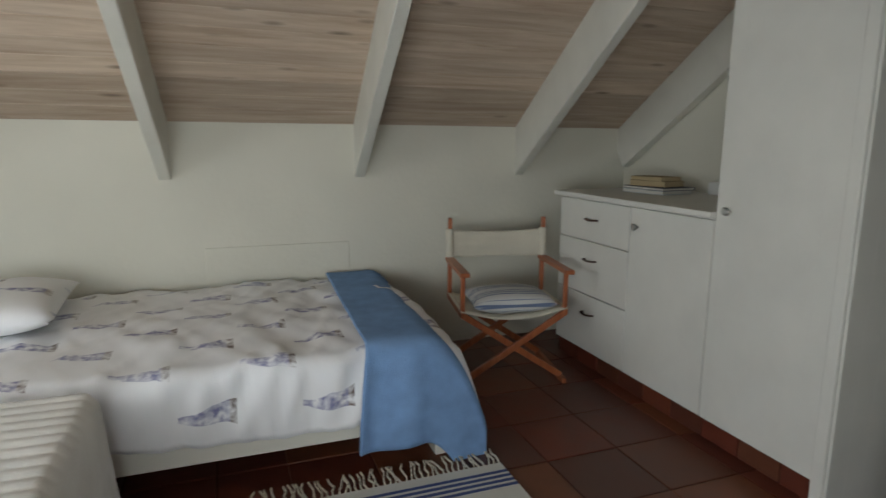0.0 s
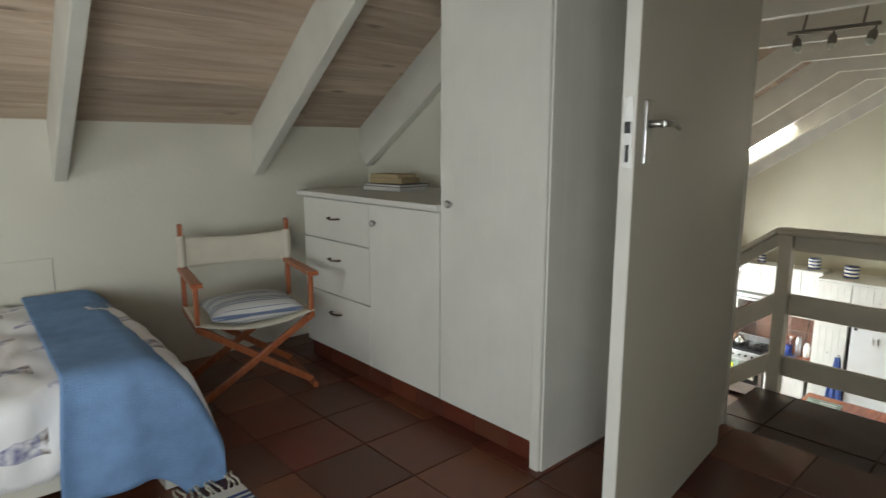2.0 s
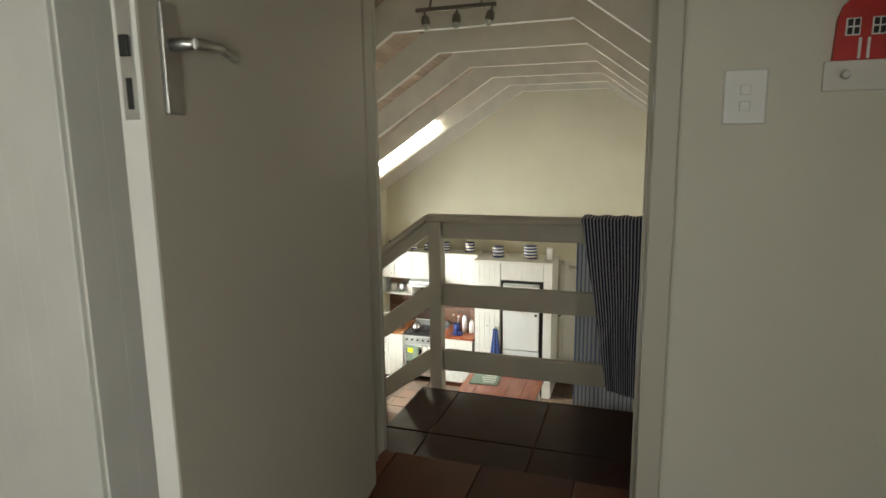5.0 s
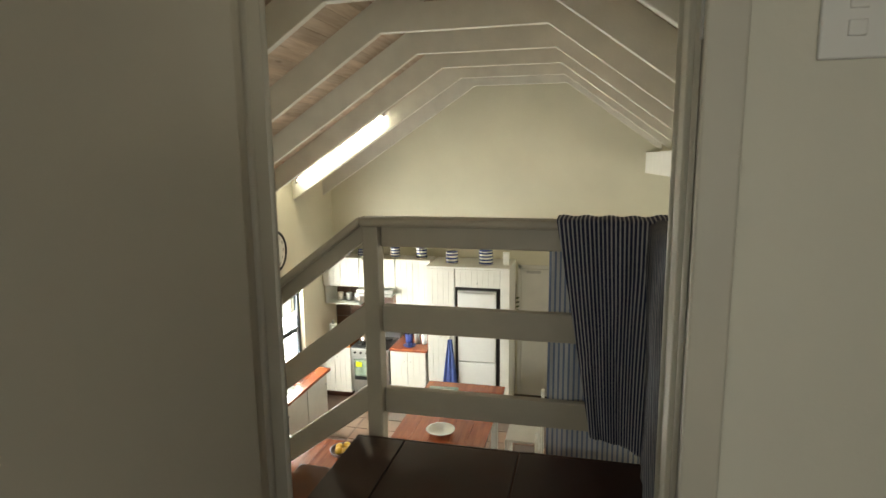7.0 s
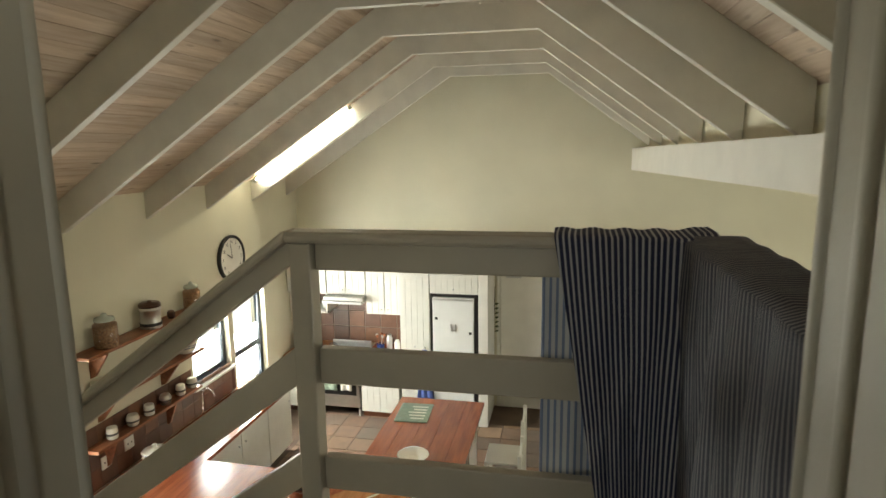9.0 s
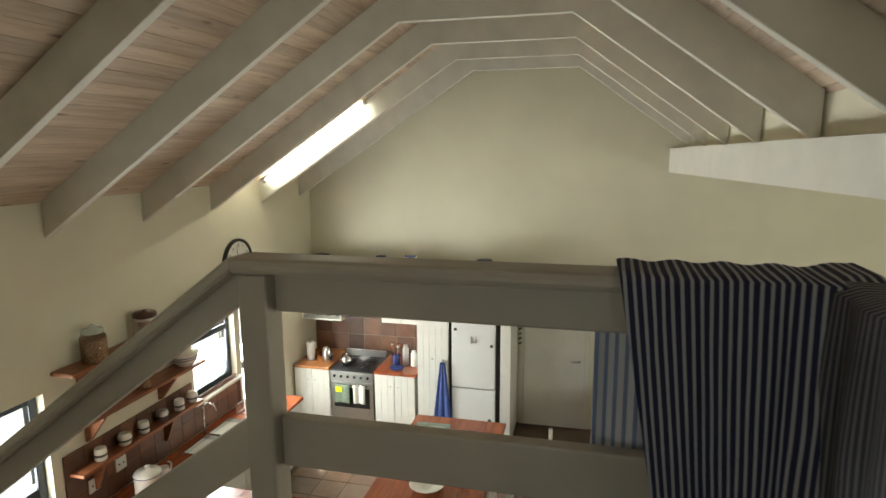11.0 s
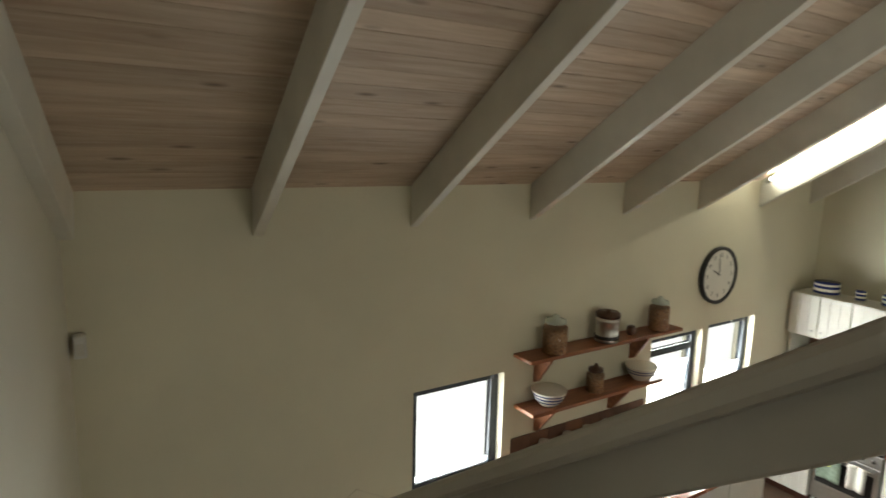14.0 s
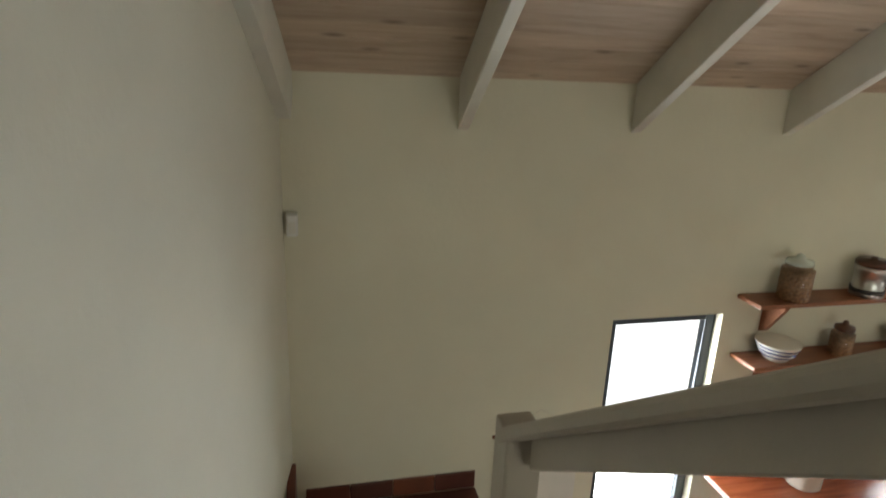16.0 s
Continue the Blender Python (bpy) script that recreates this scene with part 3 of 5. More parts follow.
def upto_roof(bm, x0, x1, y0, y1, z0, drop=0.012, bev=0.003):
    t = bmesh.new()
    za, zb = ceil(y0, 0) - drop, ceil(y1, 0) - drop
    v = [t.verts.new(c) for c in ((x0, y0, z0), (x1, y0, z0), (x1, y1, z0), (x0, y1, z0), (x0, y0, za), (x1, y0, za), (x1, y1, zb), (x0, y1, zb))]
    for q in ((0, 3, 2, 1), (4, 5, 6, 7), (0, 1, 5, 4), (1, 2, 6, 5), (2, 3, 7, 6), (3, 0, 4, 7)):
        t.faces.new([v[i] for i in q])
    bmesh.ops.bevel(t, geom=t.edges[:], offset=bev, segments=1, affect="EDGES")
    merge(bm, t)


bm = bmesh.new()
upto_roof(bm, 2.722, 3.405, 1.21, 1.745, 0.10)
part("carcass", bm, WHITE, wr)
bm = bmesh.new()
upto_roof(bm, 2.710, 2.722, 1.216, 1.744, 0.105, 0.03)
wd = part("door", bm, WHITE, wr)
for i in range(7):
    y0 = 1.218 + i * 0.0752
    bm = bmesh.new()
    upto_roof(bm, 2.70, 2.7095, y0, y0 + 0.0751, 0.105, 0.03, 0.0004)
    part("board", bm, WHITE, wd)
knob(wd, 2.70, 1.68, 1.0)
bm = bmesh.new()
upto_roof(bm, 2.685, 3.405, 1.168, 1.212, 0.0)
part("end_panel", bm, WHITE, wr)
for i in range(8):
    x0 = 2.70 + i * 0.088
    bm = bmesh.new()
    upto_roof(bm, x0, x0 + 0.0879, 1.160, 1.168, 0.0, 0.012, 0.0003)
    part("side_board", bm, WHITE, wr)

cb = empty("cupboard", (2.7, 1.75, 0), "low white painted drawer cupboard under the sloping ceiling", "cupboard")
cb.matrix_world = Matrix()
box("carcass", (2.722, 1.748, 0.10), (3.405, 2.945, 0.965), WHITE, cb, 0.003)
box("worktop", (2.675, 1.748, 0.965), (3.405, 2.975, 0.992), WHITE, cb, 0.005, "white top with rounded front edge")
for z0, z1 in ((0.735, 0.955), (0.43, 0.729), (0.105, 0.424)):
    dr = box("drawer", (2.702, 2.292, z0), (2.722, 2.938, z1), WHITE, cb, 0.003)
    bm = bmesh.new()
    zc = z1 - 0.10
    for a, b in (((2.702, 2.56, zc), (2.68, 2.565, zc)), ((2.68, 2.565, zc), (2.676, 2.61, zc - .004)), ((2.676, 2.61, zc - .004), (2.68, 2.655, zc)), ((2.68, 2.655, zc), (2.702, 2.66, zc))):
        rod(bm, a, b, 0.005, 8)
    part("handle", bm, DARKW, dr, "dark metal bow handle")
cd = box("door", (2.710, 1.754, 0.105), (2.722, 2.286, 0.955), WHITE, cb, 0.002)
for i in range(7):
    y0 = 1.756 + i * 0.0756
    box("board", (2.702, y0, 0.105), (2.7095, y0 + 0.0755, 0.955), WHITE, cd, 0.0004)
knob(cd, 2.702, 2.235, 0.865)
for i in range(9):
    pl = tagged(box("skirting_tile", (2.735, 1.172 + i * 0.197, 0.0), (2.75, 1.172 + i * 0.197 + 0.193, 0.098), TILE, None, 0.002), "red terracotta plinth tile under the cupboards", "tile", "plinth tiles", "structure")

for i in range(4):
    tagged(box("skirting_tile", (3.408, -0.83 + i * 0.187, 0.002), (3.42, -0.83 + i * 0.187 + 0.183, 0.085), TILE, None, 0.002), "red terracotta skirting tile beside the door", "tile", "door wall skirting", "structure")

# books on the cupboard
zz = 0.992
for (cx, cy, w, l, h, m, rz, lab) in ((3.12, 2.62, 0.22, 0.30, 0.022, BOOKW, 8, "pale blue-white hardback book lying on the cupboard"), (3.12, 2.60, 0.23, 0.31, 0.016, BOOKD, 4, "dark thin book lying in a pile"), (3.12, 2.62, 0.17, 0.24, 0.030, BOOKT, 14, "tan old book lying in a pile"), (3.12, 2.63, 0.16, 0.22, 0.022, BOOKT, 10, "worn tan book on top of a pile")):
    bk = empty("book", (cx, cy, zz), lab, "book", "books on the cupboard", rz=rz)
    box("cover_top", (-w / 2, -l / 2, h - .003), (w / 2, l / 2, h), m, bk, 0.001)
    box("cover_bottom", (-w / 2, -l / 2, 0), (w / 2, l / 2, 0.003), m, bk, 0.001)
    box("spine", (w / 2 - .003, -l / 2, .003), (w / 2, l / 2, h - .003), m, bk, 0.0005)
    box("page_block", (-w / 2 + .004, -l / 2 + .004, .003), (w / 2 - .003, l / 2 - .004, h - .003), (BOOKT if m is BOOKT else PAPER), bk, 0.0005)
    zz += h + 0.0005
lb = tagged(box("small_box", (3.30, 2.30, 0.992), (3.38, 2.42, 1.06), PLAST, None, 0.006), "small white plastic box on the cupboard top", "box")


# director's chair
def directors_chair(x, y, rz):
    c = empty("folding_chair", (x, y, 0), "reddish wooden folding director's chair with cream canvas", "chair", rz=rz)
    W, D = 0.275, 0.20
    for s in (-1, 1):
        box("back_post", (s * W - .011, D - .02, 0.40), (s * W + .011, D + .012, 0.845), CHAIRW, c, 0.004)
        box("front_post", (s * W - .011, -D - .012, 0.40), (s * W + .011, -D + .014, 0.60), CHAIRW, c, 0.004)
        box("armrest", (s * W - .026, -D - .06, 0.598), (s * W + .026, D + .0, 0.622), CHAIRW, c, 0.006)
        box("side_rail", (s * W - .012, -D - .02, 0.375), (s * W + .012, D + .02, 0.41), CHAIRW, c, 0.004)
        box("foot_rail", (s * W - .013, -D - .04, 0.0), (s * W + .013, D + .04, 0.028), CHAIRW, c, 0.004)
        for yy in (-D + 0.01, D - 0.01):
            beam("leg", (s * W, yy + s * .014, 0.025), (-s * W, yy + s * .014, 0.385), 0.022, 0.034, CHAIRW, c, 0.004)
    sheet("seat", lambda u, v: (-W - .012 + (2 * W + .024) * u, -D - .02 + (2 * D + .04) * v, 0.412 - 0.05 * math.sin(math.pi * u)), 16, 6, CANVAS, c, "sagging cream canvas seat", thick=0.006)
    sheet("backrest", lambda u, v: (-W - .013 + (2 * W + .026) * u, D - .006 + 0.03 * math.sin(math.pi * u) + (.004 * math.sin(9 * v)), 0.615 + 0.165 * v - (0.02 * math.sin(math.pi * u) * v)), 20, 8, CANVAS, c, "cream canvas back sling", thick=0.006)
    for s in (-1, 1):
        lathe("sleeve", [(0.021, 0), (0.022, 0.01), (0.022, 0.165), (0.021, 0.172)], CANVAS, c, seg=12, at=(s * W, D - .004, 0.612))
    return c


directors_chair(2.25, 2.75, -11)


def puff(name, cx, cy, z, w, l, h, material, label, category, rz=0, tilt=0, seed=1):
    bm = bmesh.new()
    nu, nv = 20, 16
    lay = bm.loops.layers.uv.new("UVMap")
    for s in (1, -1):
        g = []
        for i in range(nu + 1):
            row = []
            for j in range(nv + 1):
                a, b = i / nu * 2 - 1, j / nv * 2 - 1
                e = (max(0, 1 - abs(a) ** 2.6) * max(0, 1 - abs(b) ** 2.6)) ** 0.5
                q = noise.noise((a * 1.7 + seed, b * 1.7, s)) * 0.14 * e
                row.append(bm.verts.new((a * w / 2 * (1 - .05 * (1 - b * b)), b * l / 2 * (1 - .05 * (1 - a * a)), h / 2 + s * h / 2 * (e + q))))
            g.append(row)
        for i in range(nu):
            for j in range(nv):
                f = bm.faces.new((g[i][j], g[i + 1][j], g[i + 1][j + 1], g[i][j + 1]))
                f.smooth = True
                for lp, (p, q) in zip(f.loops, ((i, j), (i + 1, j), (i + 1, j + 1), (i, j + 1))):
                    lp[lay].uv = (p / nu * w, q / nv * l)
    bmesh.ops.remove_doubles(bm, verts=bm.verts, dist=0.0006)
    ob = part(name, bm, material)
    ob.matrix_world = pose(cx, cy, z, tilt, 0, rz)
    return tagged(ob, label, category)


puff("cushion", 2.26, 2.72, 0.36, 0.46, 0.36, 0.13, CUSH, "grey and white striped cushion on the canvas seat", "cushion", -11)

# single bed along the knee wall
bed = empty("bed", (0.8, 2.6, 0), "white painted single bed frame against the knee wall", "bed")
bed.matrix_world = Matrix()
box("side_rail", (-0.5, 2.0, 0.13), (1.66, 2.03, 0.29), CREAM, bed, 0.005)
box("side_rail", (-0.5, 3.17, 0.13), (1.66, 3.20, 0.29), CREAM, bed, 0.005)
box("end_rail", (1.64, 2.03, 0.13), (1.67, 3.17, 0.29), CREAM, bed, 0.005)
for x, y in ((1.58, 2.0), (1.58, 3.11), (-0.5, 2.0), (-0.5, 3.11)):
    box("leg", (x - .0, y - .004, 0), (x + .095, y + .09, 0.28), CREAM, bed, 0.005)
box("mattress", (-0.5, 2.03, 0.24), (1.64, 3.17, 0.46), RIB, bed, 0.05)


def drape_y(v, y_top_back, y_edge, z_top, z_low, r=0.06):
    """Runs over the top from the back, round the edge and down the front."""
    L1, L2 = y_top_back - y_edge, z_top - z_low
    s = v * (L1 + L2)
    if s < L1 - r:
        return y_top_back - s, z_top
    if s < L1 + r:
        a = (s - L1 + r) / (2 * r) * math.pi / 2
        return y_edge + r - r * math.sin(a), z_top - r + r * math.cos(a)
    return y_edge, z_top - (s - L1)


def duvet_fn(u, v):
    x = -0.5 + 2.27 * u
    y, z = drape_y(v, 3.24, 1.985, 0.478, 0.215 + 0.02 * math.sin(x * 5))
    n = noise.noise((x * 3.2, y * 3.2 + z * 2, 0.3)) * 0.02 + noise.noise((x * 9 + y * 2, y * 6 + z * 5, 2.3)) * 0.013 + noise.noise((x * 17 + y * 9, y * 5, 6.3)) * 0.006 + (0.5 - abs(noise.noise((x * 7 - y * 5 + z * 4, y * 3 + z * 3, 1.3)))) ** 3 * 0.10
    if v > 0.70:
        fold = (noise.noise((x * 8 - z * 3, z * 3.0, 5)) * 0.042 + noise.noise((x * 19 - z * 5, z * 5.0, 8)) * 0.018) * min(1, (v - .70) * 6)
        y += fold - 0.014
    if x > 1.63:
        z -= (x - 1.63) ** 2 * 14
    return (x, y, z + n + 0.018 * math.sin(math.pi * min(1, v * 1.3)))


sheet("duvet", duvet_fn, 110, 70, DUVET, None, "", lambda u, v: (2.27 * u, 1.62 * v), 0.014)
tagged(bpy.data.objects["duvet"], "white duvet printed with small faded violet lighthouses", "duvet")


def blanket_fn(u, v):
    x = 1.325 + 0.485 * u
    y, z = drape_y(v, 3.235, 1.955, 0.505, 0.065 + 0.02 * math.sin(u * 4))
    n = noise.noise((x * 4, y * 4 + z * 3, 9.3)) * 0.012
    if v > 0.72:
        k = min(1, (v - .72) * 5)
        y += noise.noise((x * 7, z * 1.5, 7)) * 0.04 * k - 0.02
        x += 0.04 * k * (u - .3)
    if x > 1.56:
        z -= (x - 1.56) ** 2 * 5.8
    return (x + 0.08 * (0.3 - v), y, z + n + 0.018)


sheet("blanket", blanket_fn, 60, 80, BLUE, None, "", None, 0.012)
tagged(bpy.data.objects["blanket"], "soft blue fleece blanket folded over the bed's foot", "blanket")
puff("pillow", -0.10, 2.78, 0.495, 0.52, 0.72, 0.17, DUVET, "white pillow with violet lighthouse print on the bed", "pillow", 4, 0, 3)

# second bed with a ribbed cover
b2 = empty("spare_bed", (-0.6, 1.0, 0), "low spare bed with a white ribbed cotton cover", "bed")
b2.matrix_world = Matrix()
box("base", (-1.5, 0.25, 0.0), (0.36, 1.80, 0.30), WHITE, b2, 0.01)
box("mattress", (-1.5, 0.25, 0.30), (0.375, 1.82, 0.475), RIB, b2, 0.04)


def cover_fn(u, v):
    y = 0.22 + 1.63 * v
    s = u * 2.35
    if s < 1.85:
        x, z = -1.45 + s, 0.498
    elif s < 1.95:
        a = (s - 1.85) / 0.1 * math.pi / 2
        x, z = 0.40 - 0.0 + 0.05 * math.sin(a) - 0.02, 0.448 + 0.05 * math.cos(a)
    else:
        x, z = 0.43 + 0.09 * (s - 1.95), 0.448 - (s - 1.95)
    rib = 0.006 * abs(math.sin(y * math.pi / 0.055)) if s < 1.9 else 0.0
    return (x + noise.noise((y * 4, z * 3, 1)) * .01, y, z + rib + noise.noise((x * 3, y * 3, 4)) * 0.006)


sheet("bed_cover", cover_fn, 60, 240, RIB, None, "", None, 0.008)
tagged(bpy.data.objects["bed_cover"], "white ribbed cotton cover spread on the spare bed", "bed cover")

# rug with fringe
rug = tagged(box("rug", (0.86, 0.50, 0.002), (1.80, 1.84, 0.012), RUGM, None, 0.003), "white cotton rug with navy stripes and fringe", "rug")
r = random.Random(8)
for i in range(44):
    x = 0.88 + i * 0.0212
    bm = bmesh.new()
    p = Vector((x, 1.838, 0.009))
    for k in range(4):
        q = p + Vector((r.uniform(-.012, .012), 0.028, r.uniform(-.002, .004)))
        q.z = max(0.006, q.z)
        rod(bm, p, q, 0.0042, 6)
        p = q
    part("tassel", bm, CANVAS, rug)

# switch and plaque beside the door
sw = empty("light_switch", (3.42, -0.26, 1.255), "white plastic double light switch on the wall", "switch")
sw.matrix_world = Matrix()
box("plate", (3.409, -0.312, 1.19), (3.42, -0.212, 1.325), PLAST, sw, 0.004)
for z in (1.235, 1.275):
    box("rocker", (3.405, -0.275, z - .012), (3.410, -0.249, z + .012), PLAST, sw, 0.002)
pq = empty("house_plaque", (3.42, -0.55, 1.3), "red painted wooden house plaque with white trim", "wall plaque")
pq.matrix_world = Matrix()
box("board", (3.408, -0.74, 1.265), (3.42, -0.43, 1.335), PAPER, pq, 0.002)
for yo in (-0.445, -0.60):
    t = bmesh.new()
    pr = [(yo, 1.335), (yo - .12, 1.335), (yo - .116, 1.43), (yo - .105, 1.462), (yo - .06, 1.505), (yo - .015, 1.462), (yo - .004, 1.43)]
    va = [t.verts.new((3.402, y, z)) for y, z in pr]
    vb = [t.verts.new((3.42, y, z)) for y, z in pr]
    t.faces.new(va)
    t.faces.new(list(reversed(vb)))
    for i in range(len(pr)):
        t.faces.new((va[i], vb[i], vb[(i + 1) % len(pr)], va[(i + 1) % len(pr)]))
    hs = part("house", merge(bmesh.new(), t), RED, pq)
    for dy in (-.035, -.088):
        y = yo + dy
        w = box("window", (3.398, y - .015, 1.39), (3.403, y + .015, 1.43), PLAST, hs, 0.001)
        for aa in (-1, 1):
            for bb in (-1, 1):
                box("pane", (3.396, y + aa * .007 - .005, 1.41 + bb * .0095 - .0075), (3.3985, y + aa * .007 + .005, 1.41 + bb * .0095 + .0075), BLACK, w, 0.0004)
    for dy in (-.052, -.07):
        box("strip", (3.398, yo + dy - .003, 1.337), (3.403, yo + dy + .003, 1.385), PLAST, hs, 0.001)
lathe("peg", [(0.006, 0), (0.006, .02), (0.011, .024), (0.008, .032)], STEEL, pq, seg=12).matrix_local = pose(3.408, -0.47, 1.30, 0, -90, 0)

# ---- landing, rail and stair ----
XR = 4.71
rail = empty("balustrade", (XR, 1.0, -0.17), "grey-beige painted timber balustrade around the landing", "railing")
rail.matrix_world = Matrix()
PW = 0.085
box("post", (4.662, 0.972, -0.55), (4.732, 1.042, 0.75), RAILP, rail, 0.006)
box("post", (4.662, -0.205, -0.55), (4.732, -0.135, 0.75), RAILP, rail, 0.006)
box("post", (4.655, 2.14, -1.35), (4.735, 2.22, -0.035), RAILP, rail, 0.006)
for z0, z1 in ((0.66, 0.755), (0.285, 0.405), (-0.085, 0.03)):
    box("board", (4.695, -0.14, z0), (4.735, 0.97, z1), RAILP, rail, 0.005)
    box("board", (3.66, -0.20, z0), (4.66, -0.16, z1), RAILP, rail, 0.005)
box("handrail", (4.648, -0.215, 0.75), (4.75, 1.055, 0.787), RAILP, rail, 0.014)
box("handrail", (3.66, -0.235, 0.748), (4.65, -0.13, 0.785), RAILP, rail, 0.014)
S = 0.74


def slope_board(nm, x0, x1, zlo, zhi, y0=1.03, y1=2.125, bev=0.005):
    def f(c):
        return Vector((c.x, c.y, c.z - S * (c.y - 1.055)))
    return box(nm, (x0, y0, zlo), (x1, y1, zhi), RAILP, rail, bev, "", f)


for z0, z1 in ((0.675, 0.755), (0.27, 0.40), (-0.09, 0.03)):
    slope_board("sloping_board", 4.70, 4.735, z0, z1)
slope_board("sloping_handrail", 4.65, 4.748, 0.75, 0.79, 1.05, 2.20, 0.012)

bm = bmesh.new()
st = empty("staircase", (4.2, 2.0, ZK), "dark red tiled straight staircase with a corner landing", "stairs", kind="structure")
st.matrix_world = Matrix()
for i in range(9):
    y0 = 1.08 + i * 0.27
    z = -0.17 - 0.178 * (i + 1)
    xa = kface(y0 + .27) + .005
    box("step", (xa, y0, z - 0.30), (4.64, y0 + 0.29, z), TILE, st, 0.004)
box("corner_landing", (kface(3.5) + .1, 3.50, -2.2), (5.3, YK - .02, -1.95), TILE, st, 0.004)
for i in range(5):
    x0 = 5.3 + i * 0.27
    z = -1.95 - 0.19 * (i + 1) + 0.01
    box("step", (x0, 3.50, ZK), (x0 + 0.27, YK - .02, z), TILE, st, 0.004)
for i in range(4):
    tagged(box("skirting_tile", (4.22 + i * 0.27, YK - .018, -1.948), (4.22 + i * 0.27 + 0.266, YK - .002, -1.83 - .0), TILE, None, 0.002), "dark red skirting tile beside the corner landing", "tile", "stair skirting", "structure")
tagged(box("skirting_tile", (kface(4.1) + .002, 3.9, -1.948), (kface(4.1) + .05, 4.29, -1.62), TILE, None, 0.002), "dark red skirting tile beside the corner landing", "tile", "stair skirting", "structure")


# striped cloth over the rail's corner
def cloth_front(u, v):
    # u along the rail from left to right, v down over the top
    y = 0.235 - 0.42 * u
    s = v * 1.0
    wave = 0.008 * math.sin(u * 17 + v * 3) + 0.022 * noise.noise((u * 5, v * 1.8, 1.2)) + 0.006 * noise.noise((u * 14, v * 5, 3.2))
    if s < 0.10:
        return (4.755 - 1.3 * s, y, 0.797 + 0.003 * math.sin(u * 30) + 0.012 * max(0, u - .85) / .15)
    d = s - 0.10
    pull = 0.16 * d * (1 - u)
    bot = 0.92 + 0.10 * u
    return (4.612 - 0.012 - abs(wave) - 0.02 * d - 0.034 * flap(u, v), y - pull, 0.795 - d * bot)


def flap(u, v):
    """The lower fold that is pulled diagonally towards the rail's corner."""
    return min(1.0, max(0.0, (v - 0.11) - (1 - u) * 0.62) / 0.05) * (0.55 + 0.45 * math.sin(u * 7 + v * 2))


sheet("striped_cloth", cloth_front, 110, 90, STRIPE_D, None, "", lambda u, v: (0.42 * u + 0.05 * v + 0.05 * max(0.0, (v - 0.11) - (1 - u) * 0.62), v), 0.003)
tagged(bpy.data.objects["striped_cloth"], "navy and white striped cloth hung over the landing rail", "cloth")


def cloth_side(u, v):
    x = 4.64 - 0.98 * u
    s = v * 1.1
    wave = 0.02 * math.sin(u * 26 + v * 2) * min(1, v * 3) + 0.025 * noise.noise((u * 5, v * 1.4, 4.2))
    if s < 0.12:
        return (x, -0.25 + 0.13 * s / 0.12 + .002, 0.797 + 0.002 * math.sin(u * 40))
    d = s - 0.12
    return (x, -0.105 + abs(wave) * .8, 0.797 - d * 0.93)


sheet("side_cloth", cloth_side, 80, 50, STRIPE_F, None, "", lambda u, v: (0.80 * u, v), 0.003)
tagged(bpy.data.objects["side_cloth"], "dark navy striped cloth hung along the landing's side rail", "cloth")


def cloth_back(u, v):
    y = 0.27 - 0.40 * u
    return (4.775 + 0.012 * math.sin(u * 21), y, 0.74 - 1.35 * v)


sheet("pale_cloth", cloth_back, 40, 12, STRIPE_L, None, "", lambda u, v: (0.42 * u, v), 0.003)
tagged(bpy.data.objects["pale_cloth"], "pale blue striped cloth hanging outside the landing rail", "cloth")

# ---- kitchen ----
XF = 10.85
tbp = empty("fluorescent_light", (10.24, 3.5, 1.1), "lit white fluorescent tube fitting along a rafter", "ceiling light")
tbp.matrix_world = Matrix()
A, B = Vector((10.175, 2.88, 1.525)), Vector((10.165, 4.17, 0.655))
for k in (0.0, 0.5, 1.0):
    M = A.lerp(B, k)
    bm = bmesh.new()
    rod(bm, M + Vector((.0, 0, .012)), M + Vector((.085, 0, .03)), 0.008, 8)
    part("clip", bm, STEEL, tbp)
bm = bmesh.new()
rod(bm, A, B, 0.013, 12)
part("tube", bm, TUBE, tbp, "glowing white tube")
for P, d in ((A, (A - B).normalized()), (B, (B - A).normalized())):
    bm = bmesh.new()
    rod(bm, P, P + d * 0.05, 0.024, 12)
    part("end_cap", bm, STEEL, tbp)
    bm = bmesh.new()
    for k in range(6):
        a0, a1 = math.pi * k / 6, math.pi * (k + 1) / 6
        rod(bm, P + d * (.05 + .03 * math.sin(a0)) + Vector((0, 0, .03 * math.cos(a0))), P + d * (.05 + .03 * math.sin(a1)) + Vector((0, 0, .03 * math.cos(a1))), 0.004, 6)
    part("guard", bm, STEEL, tbp)

spl = empty("spot_bar", (5.05, 1.0, 2.0), "metal ceiling bar with three small spotlights", "ceiling light")
spl.matrix_world = Matrix()
zb = 1.90
XS = 5.05
box("bar", (XS - .012, 0.765, zb), (XS + .012, 1.235, zb + .022), NICKEL, spl, 0.004)
for y in (0.85, 1.15):
    bm = bmesh.new()
    rod(bm, (XS + .0, y, zb + .02), (XS + .05, y, zb + .125), 0.007, 8)
    part("bracket", bm, NICKEL, spl)
